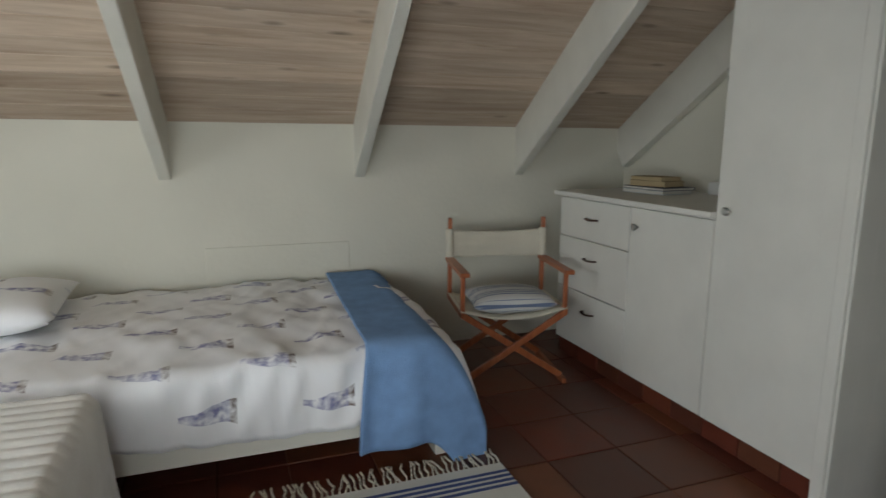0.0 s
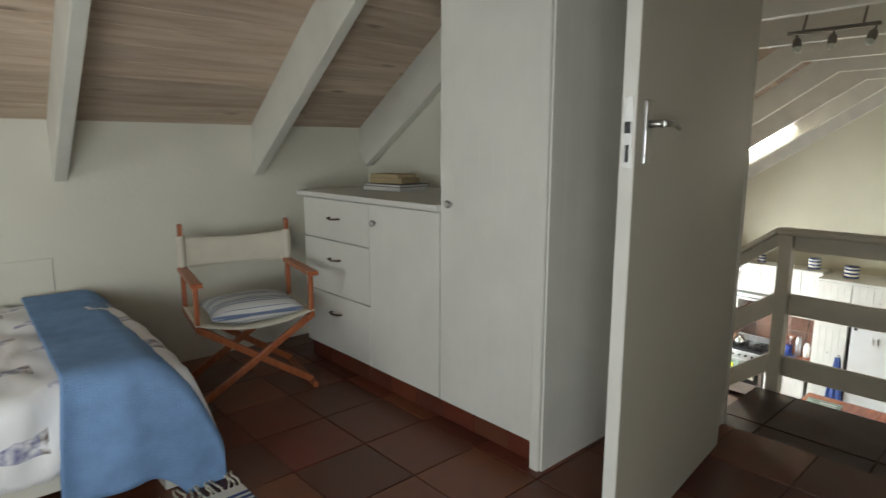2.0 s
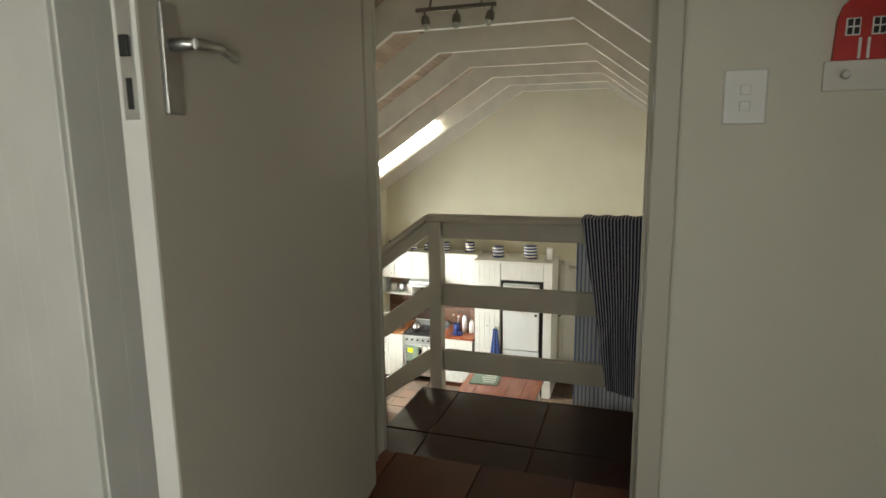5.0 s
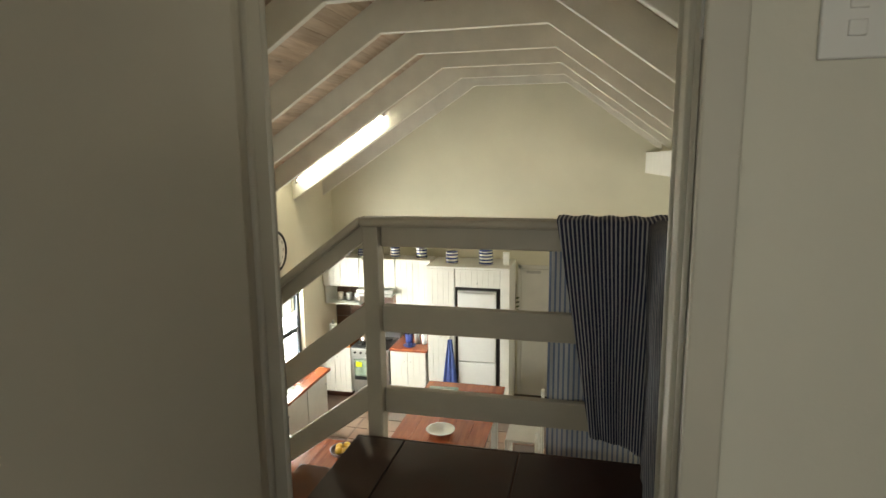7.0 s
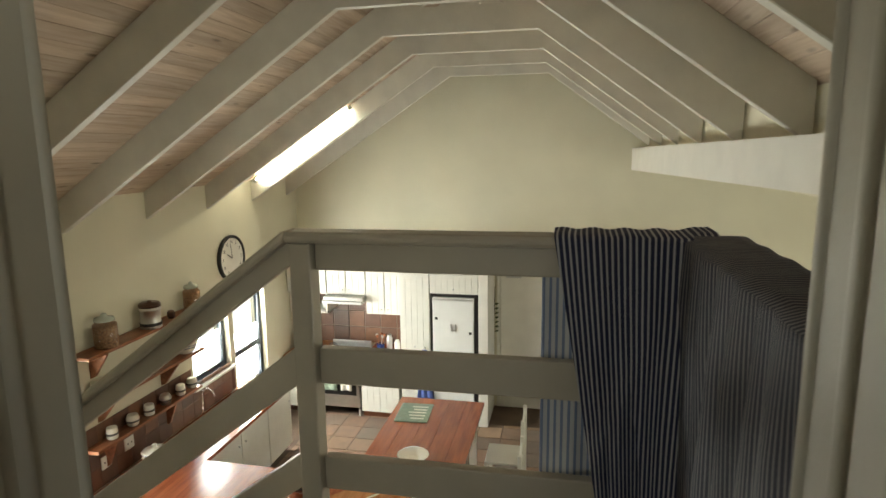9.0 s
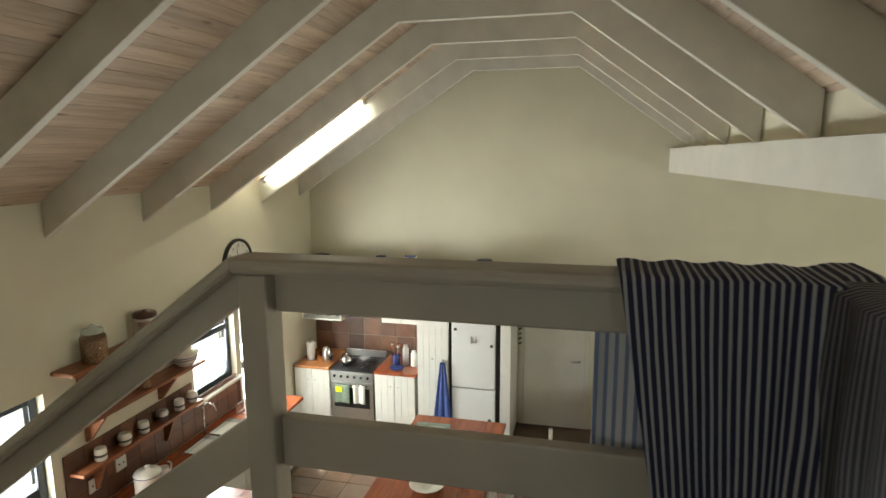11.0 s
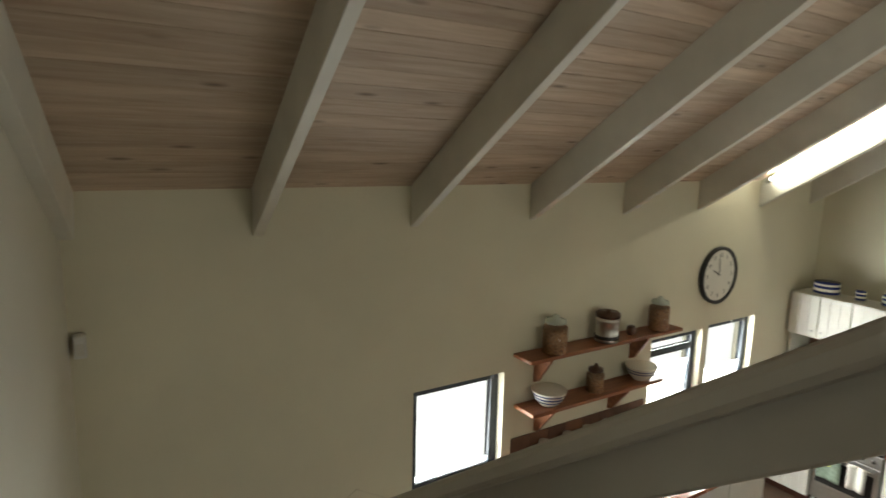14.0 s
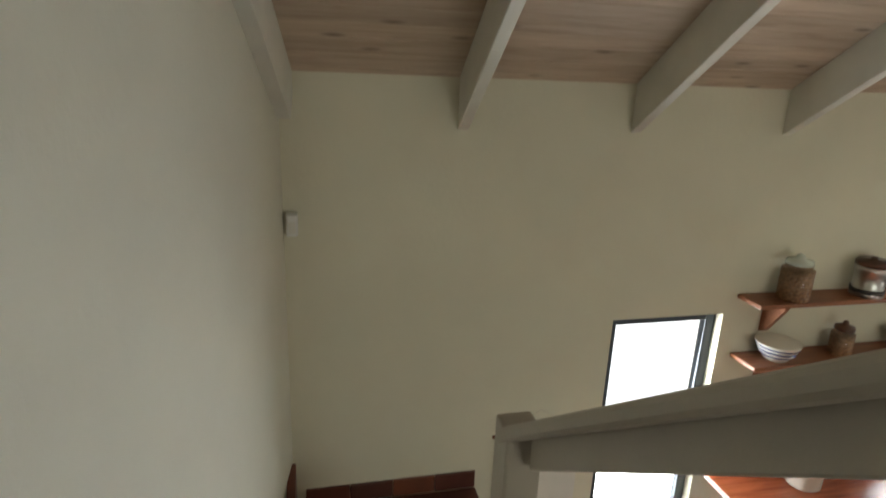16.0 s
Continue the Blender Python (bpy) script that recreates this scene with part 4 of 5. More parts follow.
for y, tilt in ((0.79, 12), (0.99, 0), (1.18, -10)):
    h = lathe("spot", [(0.020, -0.062), (0.026, -0.05), (0.024, -0.02), (0.012, -0.004), (0.007, 0.0), (0.007, 0.02)], NICKEL, spl, seg=14)
    h.matrix_local = pose(XS, y, zb - 0.015, tilt, 14, 0)
    bm = bmesh.new()
    bmesh.ops.create_uvsphere(bm, u_segments=12, v_segments=8, radius=0.021, matrix=Matrix.Translation((0, 0, -0.074)))
    part("bulb", bm, LIDG, h, smooth=True)


# glazing in the kitchen wall
def glazing(nm, x0, x1, z0, z1, bars, label, upright=()):
    e = empty(nm, (x0, YK + .1, z0), label, "window", kind="structure")
    e.matrix_world = Matrix()
    w, ya, yb = 0.07, YK + 0.07, YK + 0.13
    box("frame", (x0, ya, z0), (x0 + w, yb, z1), DARKF, e, 0.004)
    box("frame", (x1 - w, ya, z0), (x1, yb, z1), DARKF, e, 0.004)
    box("frame", (x0 + w, ya, z1 - w), (x1 - w, yb, z1), DARKF, e, 0.004)
    box("frame", (x0 + w, ya, z0), (x1 - w, yb, z0 + w), DARKF, e, 0.004)
    for b in bars:
        box("bar", (x0 + w, ya + .004, b - .035), (x1 - w, yb - .004, b + .035), DARKF, e, 0.003)
    for b in upright:
        box("mullion", (b - .02, ya + .006, z0 + w), (b + .02, yb - .006, z1 - w), DARKF, e, 0.003)
    zs = [z0 + w] + [b for b in sorted(bars)] + [z1 - w]
    for a, b in zip(zs, zs[1:]):
        p = box("pane", (x0 + w, YK + .098, a), (x1 - w, YK + .102, b), GLASS, e, 0)
        p.visible_shadow = False


glazing("window_1", 6.16, 6.97, ZK, -0.82, (-1.62,), "dark framed glazed kitchen door with a middle bar")
glazing("window_2", 8.72, 9.5, -1.65, -0.84, (-1.02,), "dark framed kitchen window above the sink")
glazing("window_3", 9.6, 10.42, -2.4, -0.82, (-1.62,), "tall dark framed kitchen window beside the cooker wall")
for x0, x1, z0 in ((8.66, 9.54, -1.65),):
    tagged(box("window_sill", (x0, YK - .06, z0 - .03), (x1, YK + .07, z0), WHITE, None, 0.006), "white painted window sill above the sink", "sill", kind="structure")
tagged(box("backdrop", (-20, 10, -20), (40, 10.5, 20), OUT, None, 0), "bright overcast distance outside the windows", "sky", kind="structure")


# wall shelves with jars
def shelf(z, x0, x1, d, label):
    e = empty("wall_shelf", (x0, YK, z), label, "shelf")
    e.matrix_world = Matrix()
    box("plank", (x0, YK - d, z - .03), (x1, YK - .002, z), SHELFW, e, 0.005)
    for x in (x0 + .22, x1 - .45):
        t = bmesh.new()
        pr = [(YK - .002, z - .03), (YK - d + .03, z - .03), (YK - d + .03, z - .055), (YK - .05, z - .26), (YK - .002, z - .28)]
        va = [t.verts.new((x, y, zq)) for y, zq in pr]
        vb = [t.verts.new((x + .03, y, zq)) for y, zq in pr]
        t.faces.new(va)
        t.faces.new(list(reversed(vb)))
        for i in range(len(pr)):
            t.faces.new((va[i], vb[i], vb[(i + 1) % len(pr)], va[(i + 1) % len(pr)]))
        part("bracket", merge(bmesh.new(), t), SHELFW, e)
    return e


shelf(-0.68, 7.05, 8.86, 0.22, "brown wooden wall shelf holding storage jars")
shelf(-1.11, 7.08, 8.62, 0.24, "brown wooden lower wall shelf holding bowls")
shelf(-1.56, 7.10, 8.64, 0.16, "dark wooden ledge with mugs above the counter")


def jar(x, z, rr, h, label, fill=0.8, lid=LIDG, group="storage jars"):
    e = empty("storage_jar", (x, YK - .13, z), label, "jar", group)
    gl = lathe("glass", [(rr * .93, 0), (rr, .012), (rr, h * .78), (rr * .8, h * .84), (rr * .8, h * .88)], GLASS, e, seg=20)
    gl.visible_shadow = False
    lathe("contents", [(rr * .9, 0.004), (rr * .94, .012), (rr * .94, h * .78 * fill), (rr * .3, h * .78 * fill + .006)], BRASSY, e, seg=18)
    l = lathe("lid", [(rr * .82, 0), (rr * .86, .012), (rr * .8, .03), (rr * .25, .045), (rr * .25, .06), (rr * .12, .07)], lid, e, seg=20, at=(0, 0, h * .88))


jar(7.36, -0.68, 0.10, 0.27, "tall glass jar of brown dried food", 0.85)
jar(8.62, -0.68, 0.09, 0.27, "tall glass jar of dark dried food", 0.9)
tin = empty("storage_tin", (7.95, YK - .13, -0.68), "dark metal banded storage tin on the shelf", "tin")
lathe("body", [(0.10, 0), (0.10, .03), (0.095, .035), (0.095, .17), (0.10, .175), (0.10, .21)], STEEL, tin, seg=20)
lathe("lid", [(0.103, 0), (0.103, .03), (0.09, .042), (0.02, .045), (0.02, .06)], DARKW, tin, seg=20, at=(0, 0, .21))
lathe("band", [(0.102, 0), (0.103, .03)], BLACK, tin, seg=20, at=(0, 0, .025))
tagged(lathe("small_pot", [(0.03, 0), (0.04, .02), (0.04, .06), (0.03, .08)], DARKW, seg=16), "small dark wooden pot on the shelf", "pot").matrix_world = pose(8.27, YK - .12, -0.68)


def banded(nm, x, y, z, prof, bands, label, category, group=""):
    e = empty(nm, (x, y, z), label, category, group)
    lathe("body", prof, CREAM, e, seg=28)

    def rad(h):
        for (r0, z0), (r1, z1) in zip(prof, prof[1:]):
            if z0 <= h <= z1 and z1 > z0:
                return r0 + (r1 - r0) * (h - z0) / (z1 - z0)
        return prof[-1][0]
    for a, b in bands:
        lathe("band", [(rad(a) + .0008, a), (rad(a) + .002, a + .002), (rad(b) + .002, b - .002), (rad(b) + .0008, b)], NAVY, e, "navy glazed band", seg=28)
    return e


bowl = [(0.06, 0), (0.075, .01), (0.115, .06), (0.14, .12), (0.142, .13)]
banded("banded_bowl", 7.32, YK - .14, -1.11, bowl, [(0.04, .055), (0.07, .085), (0.1, .112)], "cream bowl with dark blue bands", "bowl", "banded bowls")
banded("banded_bowl", 8.42, YK - .14, -1.11, bowl, [(0.07, .08), (0.095, .105)], "cream bowl with dark blue bands", "bowl", "banded bowls")
jar(7.85, -1.11, 0.075, 0.20, "glass jar with dark lid and pale beans", 0.8, DARKW)

# clock
ck = empty("wall_clock", (9.63, YK, -0.30), "round black framed wall clock with white dial", "clock")
ck.matrix_world = pose(9.63, YK - .002, -0.30, 90, 0, 0)
lathe("case", [(0.285, 0), (0.29, .01), (0.29, .045), (0.275, .055), (0.262, .045), (0.255, .03)], BLACK, ck, seg=48)
dial = lathe("dial", [(0.255, 0.028), (0.255, .033)], PAPER, ck, seg=48)
for i in range(12):
    a = math.pi / 6 * i
    cu = bpy.data.curves.new("numeral", "FONT")
    cu.body, cu.size, cu.align_x, cu.align_y = str(12 if i == 0 else i), 0.06, "CENTER", "CENTER"
    cu.extrude = 0.0006
    nb_ = new("numeral", cu)
    nb_.data.materials.append(BLACK)
    nb_.parent = dial
    nb_.matrix_local = pose(0.205 * math.sin(a), 0.205 * math.cos(a), 0.0345)
for ang, ln, w in ((-8, 0.18, .008), (300, 0.12, .012)):
    a = radians(ang)
    beam("pointer", (0, 0, .037), (ln * math.sin(a), ln * math.cos(a), .037), w, 0.003, BLACK, ck, 0.0005)

# gable wall units


def planked(parent, nm, y0, y1, z0, z1, n, x=XF, mat_=None):
    w = (y1 - y0) / n
    d = box(nm, (x - .011, y0, z0), (x, y1, z1), mat_ or WHITE, parent, 0.001)
    for i in range(n):
        box("board", (x - .02, y0 + i * w + .001, z0), (x - .0112, y0 + (i + 1) * w - .001, z1), mat_ or WHITE, d, 0.0025)
    return d


def unit(nm, y0, y1, z0, z1, label, doors=2, depth=None, knobz=None, x=XF, plinth=False):
    e = empty(nm, (x, y0, z0), label, "cabinet", "kitchen cabinets")
    e.matrix_world = Matrix()
    box("body", (x, y0 + .002, z0), (x + (depth or (XG - x)) - .002, y1 - .002, z1), WHITE, e, 0.003)
    w = (y1 - y0) / doors
    for i in range(doors):
        d = planked(e, "door", y0 + i * w + .004, y0 + (i + 1) * w - .004, z0 + .005, z1 - .005, max(3, int(w / .08)), x)
        ky = (y0 + (i + 1) * w - .05) if i % 2 == 0 else (y0 + i * w + .05)
        if doors == 1:
            ky = y0 + w / 2
        k = lathe("knob", [(0.005, 0), (0.005, .01), (0.013, .014), (0.013, .02), (0.008, .025)], STEEL, d, seg=12)
        k.matrix_local = pose(x - .02, ky, knobz if knobz is not None else z0 + .08, 0, -90, 0)
    return e


unit("wall_cabinet", 3.66, 4.29, -1.10, -0.62, "white plank-fronted wall cabinet above the cooker counter", 2, 0.35, x=11.1)
unit("wall_cabinet", 3.05, 3.655, -1.10, -0.62, "white plank-fronted wall cabinet over the cooker hood", 2, 0.35, x=11.1)
unit("wall_cabinet", 2.47, 3.045, -1.38, -0.62, "white plank-fronted tall wall cabinet beside the larder", 2, 0.35, x=11.1)
unit("base_cabinet", 3.75, 4.29, ZK + .1, -2.04, "white base cabinet beside the cooker", 2, knobz=-2.2)
unit("base_cabinet", 2.50, 3.08, ZK + .1, -2.04, "white plank-fronted base cabinet beside the cooker", 2, knobz=-2.2)
unit("larder_cabinet", 2.03, 2.46, ZK + .05, -0.69, "tall white plank-fronted larder cabinet", 1, knobz=-1.75)
unit("fridge_top_cabinet", 1.34, 2.025, -0.97, -0.69, "white cabinet above the fridge", 1, knobz=-0.9)
tagged(box("cabinet_cornice", (XF - .03, 1.20, -0.69), (XG - .002, 2.47, -0.655), WHITE, None, 0.006), "white cornice on the tall cabinets", "cornice", kind="structure")
tagged(box("cabinet_end_panel", (XF - .02, 1.20, ZK + .002), (XG - .002, 1.335, -0.69), WHITE, None, 0.005), "white end panel beside the fridge", "panel", kind="structure")
for y0, y1 in ((3.745, 4.29), (2.47, 3.085)):
    tagged(box("worktop", (XF - .03, y0, -2.04), (XG - .002, y1, -2.0), ORANGE if y0 > 3.5 else JARRAH, None, 0.006), "oiled hardwood worktop beside the cooker", "worktop", "cooker worktops")
    tagged(box("cabinet_plinth", (XF + .05, y0 + .01, ZK), (XF + .09, y1 - .01, ZK + .1), TILE, None, 0.002), "red tiled cabinet plinth", "plinth", "cabinet plinths", "structure")

fr = empty("fridge_freezer", (XF, 1.36, ZK), "white fridge freezer with a black sheet as shade in the gap around it", "fridge")
fr.matrix_world = Matrix()
# black sheet stands for the shade in the gap round the fridge
box("gap_shade", (XF + .03, 1.338, ZK + .03), (XF + .05, 2.027, -0.972), BLACK, fr, 0)
box("body", (XF + .05, 1.40, ZK + .03), (XG - .05, 1.985, -1.02), FRIDGE, fr, 0.01)
for z0, z1, nm in ((-2.12, -1.02, "door"), (ZK + .06, -2.135, "freezer_door")):
    d = box(nm, (XF - .02, 1.40, z0), (XF + .049, 1.985, z1), FRIDGE, fr, 0.012)
box("top_strip", (XF - .023, 1.41, -1.06), (XF - .019, 1.975, -1.035), STEEL, fr, 0.001)
for y in (1.66, 1.72):
    box("handle", (XF - .034, y - .006, -1.50), (XF - .021, y + .006, -1.40), STEEL, fr, 0.003)
for y, z in ((1.93, -1.32), (1.45, -1.52), (1.47, -2.55)):
    box("magnet", (XF - .026, y - .02, z - .018), (XF - .021, y + .02, z + .018), BLACK, fr, 0.001)

ov = empty("gas_cooker", (XF, 3.4, ZK), "freestanding steel gas cooker with black glass oven door", "cooker")
ov.matrix_world = Matrix()
y0, y1 = 3.10, 3.73
box("body", (XF - .01, y0, ZK + .14), (XG - .12, y1, -2.04), STEEL, ov, 0.006)
for y in (y0 + .03, y1 - .03):
    lathe("foot", [(0.02, 0), (0.015, .02), (0.015, .14)], STEEL, ov, seg=12, at=(XF + .03, y, ZK))
pn = box("control_panel", (XF - .035, y0, -2.17), (XF - .01, y1, -2.045), STEEL, ov, 0.006)
for i in range(6):
    k = lathe("dial_knob", [(0.018, 0), (0.02, .005), (0.016, .025), (0.012, .028)], BLACK, pn, seg=14)
    k.matrix_local = pose(XF - .035, y0 + .07 + i * .098, -2.105, 0, -90, 0)
od = box("oven_door", (XF - .03, y0 + .01, ZK + .30), (XF - .01, y1 - .01, -2.18), STEEL, ov, 0.006)
box("oven_glass", (XF - .034, y0 + .05, ZK + .34), (XF - .029, y1 - .05, -2.27), BLACK, od, 0.002)
bm = bmesh.new()
rod(bm, (XF - .065, y0 + .06, -2.215), (XF - .065, y1 - .06, -2.215), 0.01)
part("bar_handle", bm, CHROME, od)
box("hob", (XF - .02, y0, -2.04), (XG - .15, y1, -2.015), BLACK, ov, 0.004)
for a in (XF + .12, XF + .38):
    for b in (y0 + .16, y1 - .16):
        bu = lathe("burner", [(0.05, 0), (0.05, .01), (0.03, .016)], BLACK, ov, seg=16, at=(a, b, -2.015))
        bm = bmesh.new()
        for q in (-.08, 0, .08):
            rod(bm, (a - .11, b + q, -1.99), (a + .11, b + q, -1.99), 0.005, 6)
            rod(bm, (a + q, b - .11, -1.99), (a + q, b + .11, -1.99), 0.005, 6)
        for q in (-.1, .1):
            rod(bm, (a + q, b + q, -2.015), (a + q, b + q, -1.99), 0.005, 6)
        part("grate", bm, BLACK, ov)
box("backguard", (XG - .18, y0, -2.04), (XG - .15, y1, -1.92), STEEL, ov, 0.004)
tw = empty("tea_towel", (XF - .08, 3.33, -2.3), "white tea towel hung on the oven handle", "towel")
tw.matrix_world = Matrix()
sheet("towel", lambda u, v: (XF - .078 - .012 * math.sin(u * 9), 3.20 + .17 * u, -2.20 - .27 * v), 14, 8, PAPER, tw, thick=0.005)
tg = empty("oven_cloth", (XF - .08, 3.5, -2.3), "grey-green cloth with yellow label on the oven handle", "cloth")
tg.matrix_world = Matrix()
sheet("cloth", lambda u, v: (XF - .078 - .008 * math.sin(u * 8), 3.43 + .22 * u, -2.20 - .28 * v), 14, 8, GREENB, tg, thick=0.005)
box("label", (XF - .094, 3.53, -2.32), (XF - .090, 3.63, -2.24), YELLOW, tg, 0.0005)
hd = empty("cooker_hood", (11.0, 3.35, -1.12), "slim grey steel cooker hood under the cabinet", "cooker hood")
hd.matrix_world = Matrix()
box("canopy", (10.95, 3.05, -1.19), (11.58, 3.66, -1.105), STEEL, hd, 0.01)
box("lip", (10.90, 3.05, -1.20), (10.955, 3.66, -1.16), STEEL, hd, 0.006)
plate_rack = empty("open_wall_shelf", (11.2, 4.0, -1.35), "white open wall shelf with small pots", "shelf")
plate_rack.matrix_world = Matrix()
box("board", (11.15, 3.68, -1.42), (11.59, 4.29, -1.395), WHITE, plate_rack, 0.004)
for y in (3.68, 4.265):
    box("side", (11.15, y, -1.42), (11.59, y + .025, -1.10), WHITE, plate_rack, 0.004)
for y, m in ((3.8, STEEL), (3.95, STEEL), (4.1, CREAM)):
    tagged(lathe("kitchen_pot", [(0.05, 0), (0.055, .01), (0.055, .12), (0.05, .13), (0.02, .14)], m, seg=16), "small metal kitchen pot on the open shelf", "pot", "small pots").matrix_world = pose(11.35, y, -1.395)

# canisters along the cabinet tops
for y, z, rr, h, n in ((1.60, -.655, .105, .20, 4), (2.13, -.655, .095, .165, 3), (2.66, -.62, .085, .155, 3), (3.10, -.62, .075, .135, 3), (3.42, -.62, .06, .10, 2), (3.68, -.62, .05, .09, 2), (4.02, -.62, .13, .12, 2)):
    prof = [(rr * .96, 0), (rr, .006), (rr, h), (rr * .96, h + .006)]
    bands = [(h * (i + .25) / n, h * (i + .75) / n) for i in range(n)]
    c = banded("banded_canister", 11.12 if z < -.63 else 11.28, y, z, prof, bands, "white canister with navy blue bands on the cabinet top", "canister", "banded canisters")
    lathe("lid", [(rr * .98, 0), (rr, .006), (rr * .98, .014), (rr * .2, .018)], NAVY, c, "navy lid", seg=24, at=(0, 0, h + .006))
tagged(box("emergency_lamp", (11.05, 1.24, -.655), (11.13, 1.33, -.46), PLAST, None, 0.01), "white plastic box lamp on the cabinet top", "lamp")

# counter things by the cooker
kt = empty("utensil_pot", (11.15, 2.86, -2.0), "blue pot with kitchen utensils on the worktop", "pot")
lathe("pot", [(0.05, 0), (0.06, .01), (0.06, .15), (0.055, .15)], NAVY, kt, seg=18)
for i in range(5):
    bm = bmesh.new()
    a = i * 1.3
    rod(bm, (0.02 * math.cos(a), .02 * math.sin(a), .1), (0.06 * math.cos(a), .06 * math.sin(a), .27), 0.005, 6)
    bmesh.ops.create_uvsphere(bm, u_segments=8, v_segments=6, radius=0.022, matrix=Matrix.Translation((0.062 * math.cos(a), .062 * math.sin(a), .28)))
    part("utensil", bm, STEEL if i % 2 else CHAIRW, kt)
for y, m, h, lab in ((2.72, STEEL, .30, "tall steel flask on the worktop"), (2.60, PLAST, .22, "white utensil jar on the worktop")):
    tagged(lathe("flask", [(0.04, 0), (0.045, .01), (0.045, h * .8), (0.03, h * .9), (0.03, h)], m, seg=18), lab, "flask").matrix_world = pose(11.15, y, -2.0)
tagged(lathe("blue_dish", [(0.05, 0), (0.09, .01), (0.10, .03), (0.095, .03)], NAVY, seg=24), "small blue dish on the worktop", "dish").matrix_world = pose(10.98, 2.8, -2.0)
kr = empty("paper_roll", (11.1, 4.15, -2.0), "white kitchen paper roll on a stand", "paper roll")
lathe("roll", [(0.055, 0.01), (0.06, .015), (0.06, .25), (0.055, .255)], PLAST, kr, seg=20)
lathe("stand", [(0.075, 0), (0.075, .01)], STEEL, kr, seg=20)
lathe("finial", [(0.01, .255), (0.01, .29), (0.016, .30), (0.008, .315)], STEEL, kr, seg=12)
ke = empty("kettle", (11.05, 3.87, -2.0), "steel electric kettle with black handle", "kettle")
lathe("body", [(0.075, 0), (0.08, .02), (0.065, .18), (0.05, .21), (0.012, .22), (0.012, .235)], CHROME, ke, seg=24)
bm = bmesh.new()
for k in range(8):
    a0, a1 = math.pi * k / 8, math.pi * (k + 1) / 8
    rod(bm, (0.065 + .05 * math.sin(a0), 0, .12 + .07 * math.cos(a0)), (0.065 + .05 * math.sin(a1), 0, .12 + .07 * math.cos(a1)), 0.009, 6)
part("handle", bm, BLACK, ke)
hk = empty("stove_kettle", (11.0, 3.55, -1.98), "polished whistling kettle on the hob", "kettle")
lathe("body", [(0.07, 0), (0.085, .02), (0.08, .07), (0.05, .11), (0.015, .12), (0.012, .14)], CHROME, hk, seg=22)
bm = bmesh.new()
for k in range(8):
    a0, a1 = math.pi * k / 8, math.pi * (k + 1) / 8
    rod(bm, (0, .07 * math.cos(a0), .09 + .07 * math.sin(a0)), (0, .07 * math.cos(a1), .09 + .07 * math.sin(a1)), 0.006, 6)
part("handle", bm, BLACK, hk)
ap = empty("hanging_apron", (XF - .05, 2.2, -1.8), "navy striped apron hung on the larder side", "apron")
ap.matrix_world = Matrix()
sheet("apron", lambda u, v: (XF - .05 - .02 * abs(math.sin(u * 8)), 2.10 + (.05 + .16 * v) * (u - .5) * 2 * .6, -1.78 - .80 * v), 18, 12, BLUEC, ap, thick=0.006)
box("hook", (XF - .06, 2.09, -1.79), (XF - .02, 2.11, -1.75), STEEL, ap, 0.003)

# gable doorway
gd = empty("door_2", (XG, 0.7, ZK), "closed white painted flush door with steel closer", "door", kind="structure")
gd.matrix_world = Matrix()
gy0, gy1, gz = 0.27, 1.10, -0.80
box("leaf", (XG - .05, gy0, ZK + .01), (XG - .012, gy1, gz), WHITE, gd, 0.004)
box("frame_side", (XG - .03, gy0 - .06, ZK), (XG - .002, gy0 - .003, gz + .06), WHITE, gd, 0.004)
box("frame_side", (XG - .03, gy1 + .003, ZK), (XG - .002, gy1 + .06, gz + .06), WHITE, gd, 0.004)
box("frame_head", (XG - .03, gy0 - .06, gz + .003), (XG - .002, gy1 + .06, gz + .06), WHITE, gd, 0.004)
box("closer", (XG - .09, gy1 - .30, gz - .06), (XG - .05, gy1 - .08, gz - .02), STEEL, gd, 0.006)
bm = bmesh.new()
rod(bm, (XG - .05, gy0 + .06, -1.9), (XG - .10, gy0 + .06, -1.9), 0.009)
rod(bm, (XG - .10, gy0 + .055, -1.9), (XG - .10, gy0 + .17, -1.9), 0.008)
part("lever", bm, STEEL, gd)
sp = empty("dried_sprig", (XG - .02, 1.19, -1.4), "dried leafy sprig hanging on the wall", "dried plant")
sp.matrix_world = Matrix()
bm = bmesh.new()
rod(bm, (XG - .02, 1.19, -1.0), (XG - .03, 1.21, -1.75), 0.004, 6)
part("stem", bm, DARKW, sp)
r = random.Random(3)
for i in range(14):
    z = -1.25 - i * .035
    bm = bmesh.new()
    s = (-1) ** i
    v = [bm.verts.new(c) for c in ((XG - .025, 1.195, z), (XG - .04, 1.195 + s * .03, z + .03), (XG - .035, 1.195 + s * .07, z + .02), (XG - .04, 1.195 + s * .03, z - .01))]
    bm.faces.new(v)
    part("leaf", bm, LEAFM, sp)

# wall counter with sink, peninsula and island
lc = empty("sink_cabinet", (8.4, 3.7, ZK), "white base cabinets under the sink counter", "cabinet")
lc.matrix_world = Matrix()
box("body", (7.95, 3.70, ZK + .08), (9.80, YK - .03, -2.04), WHITE, lc, 0.004)
for i in range(3):
    x0 = 7.97 + i * .61
    d = box("door", (x0, 3.68, ZK + .1), (x0 + .595, 3.70, -2.06), WHITE, lc, 0.004)
    k = lathe("knob", [(0.005, 0), (0.005, .01), (0.013, .014), (0.013, .02), (0.008, .025)], STEEL, d, seg=12)
    k.matrix_local = pose(x0 + (.53 if i % 2 == 0 else .06), 3.68, -2.2, 90, 0, 0)
bm = bmesh.new()
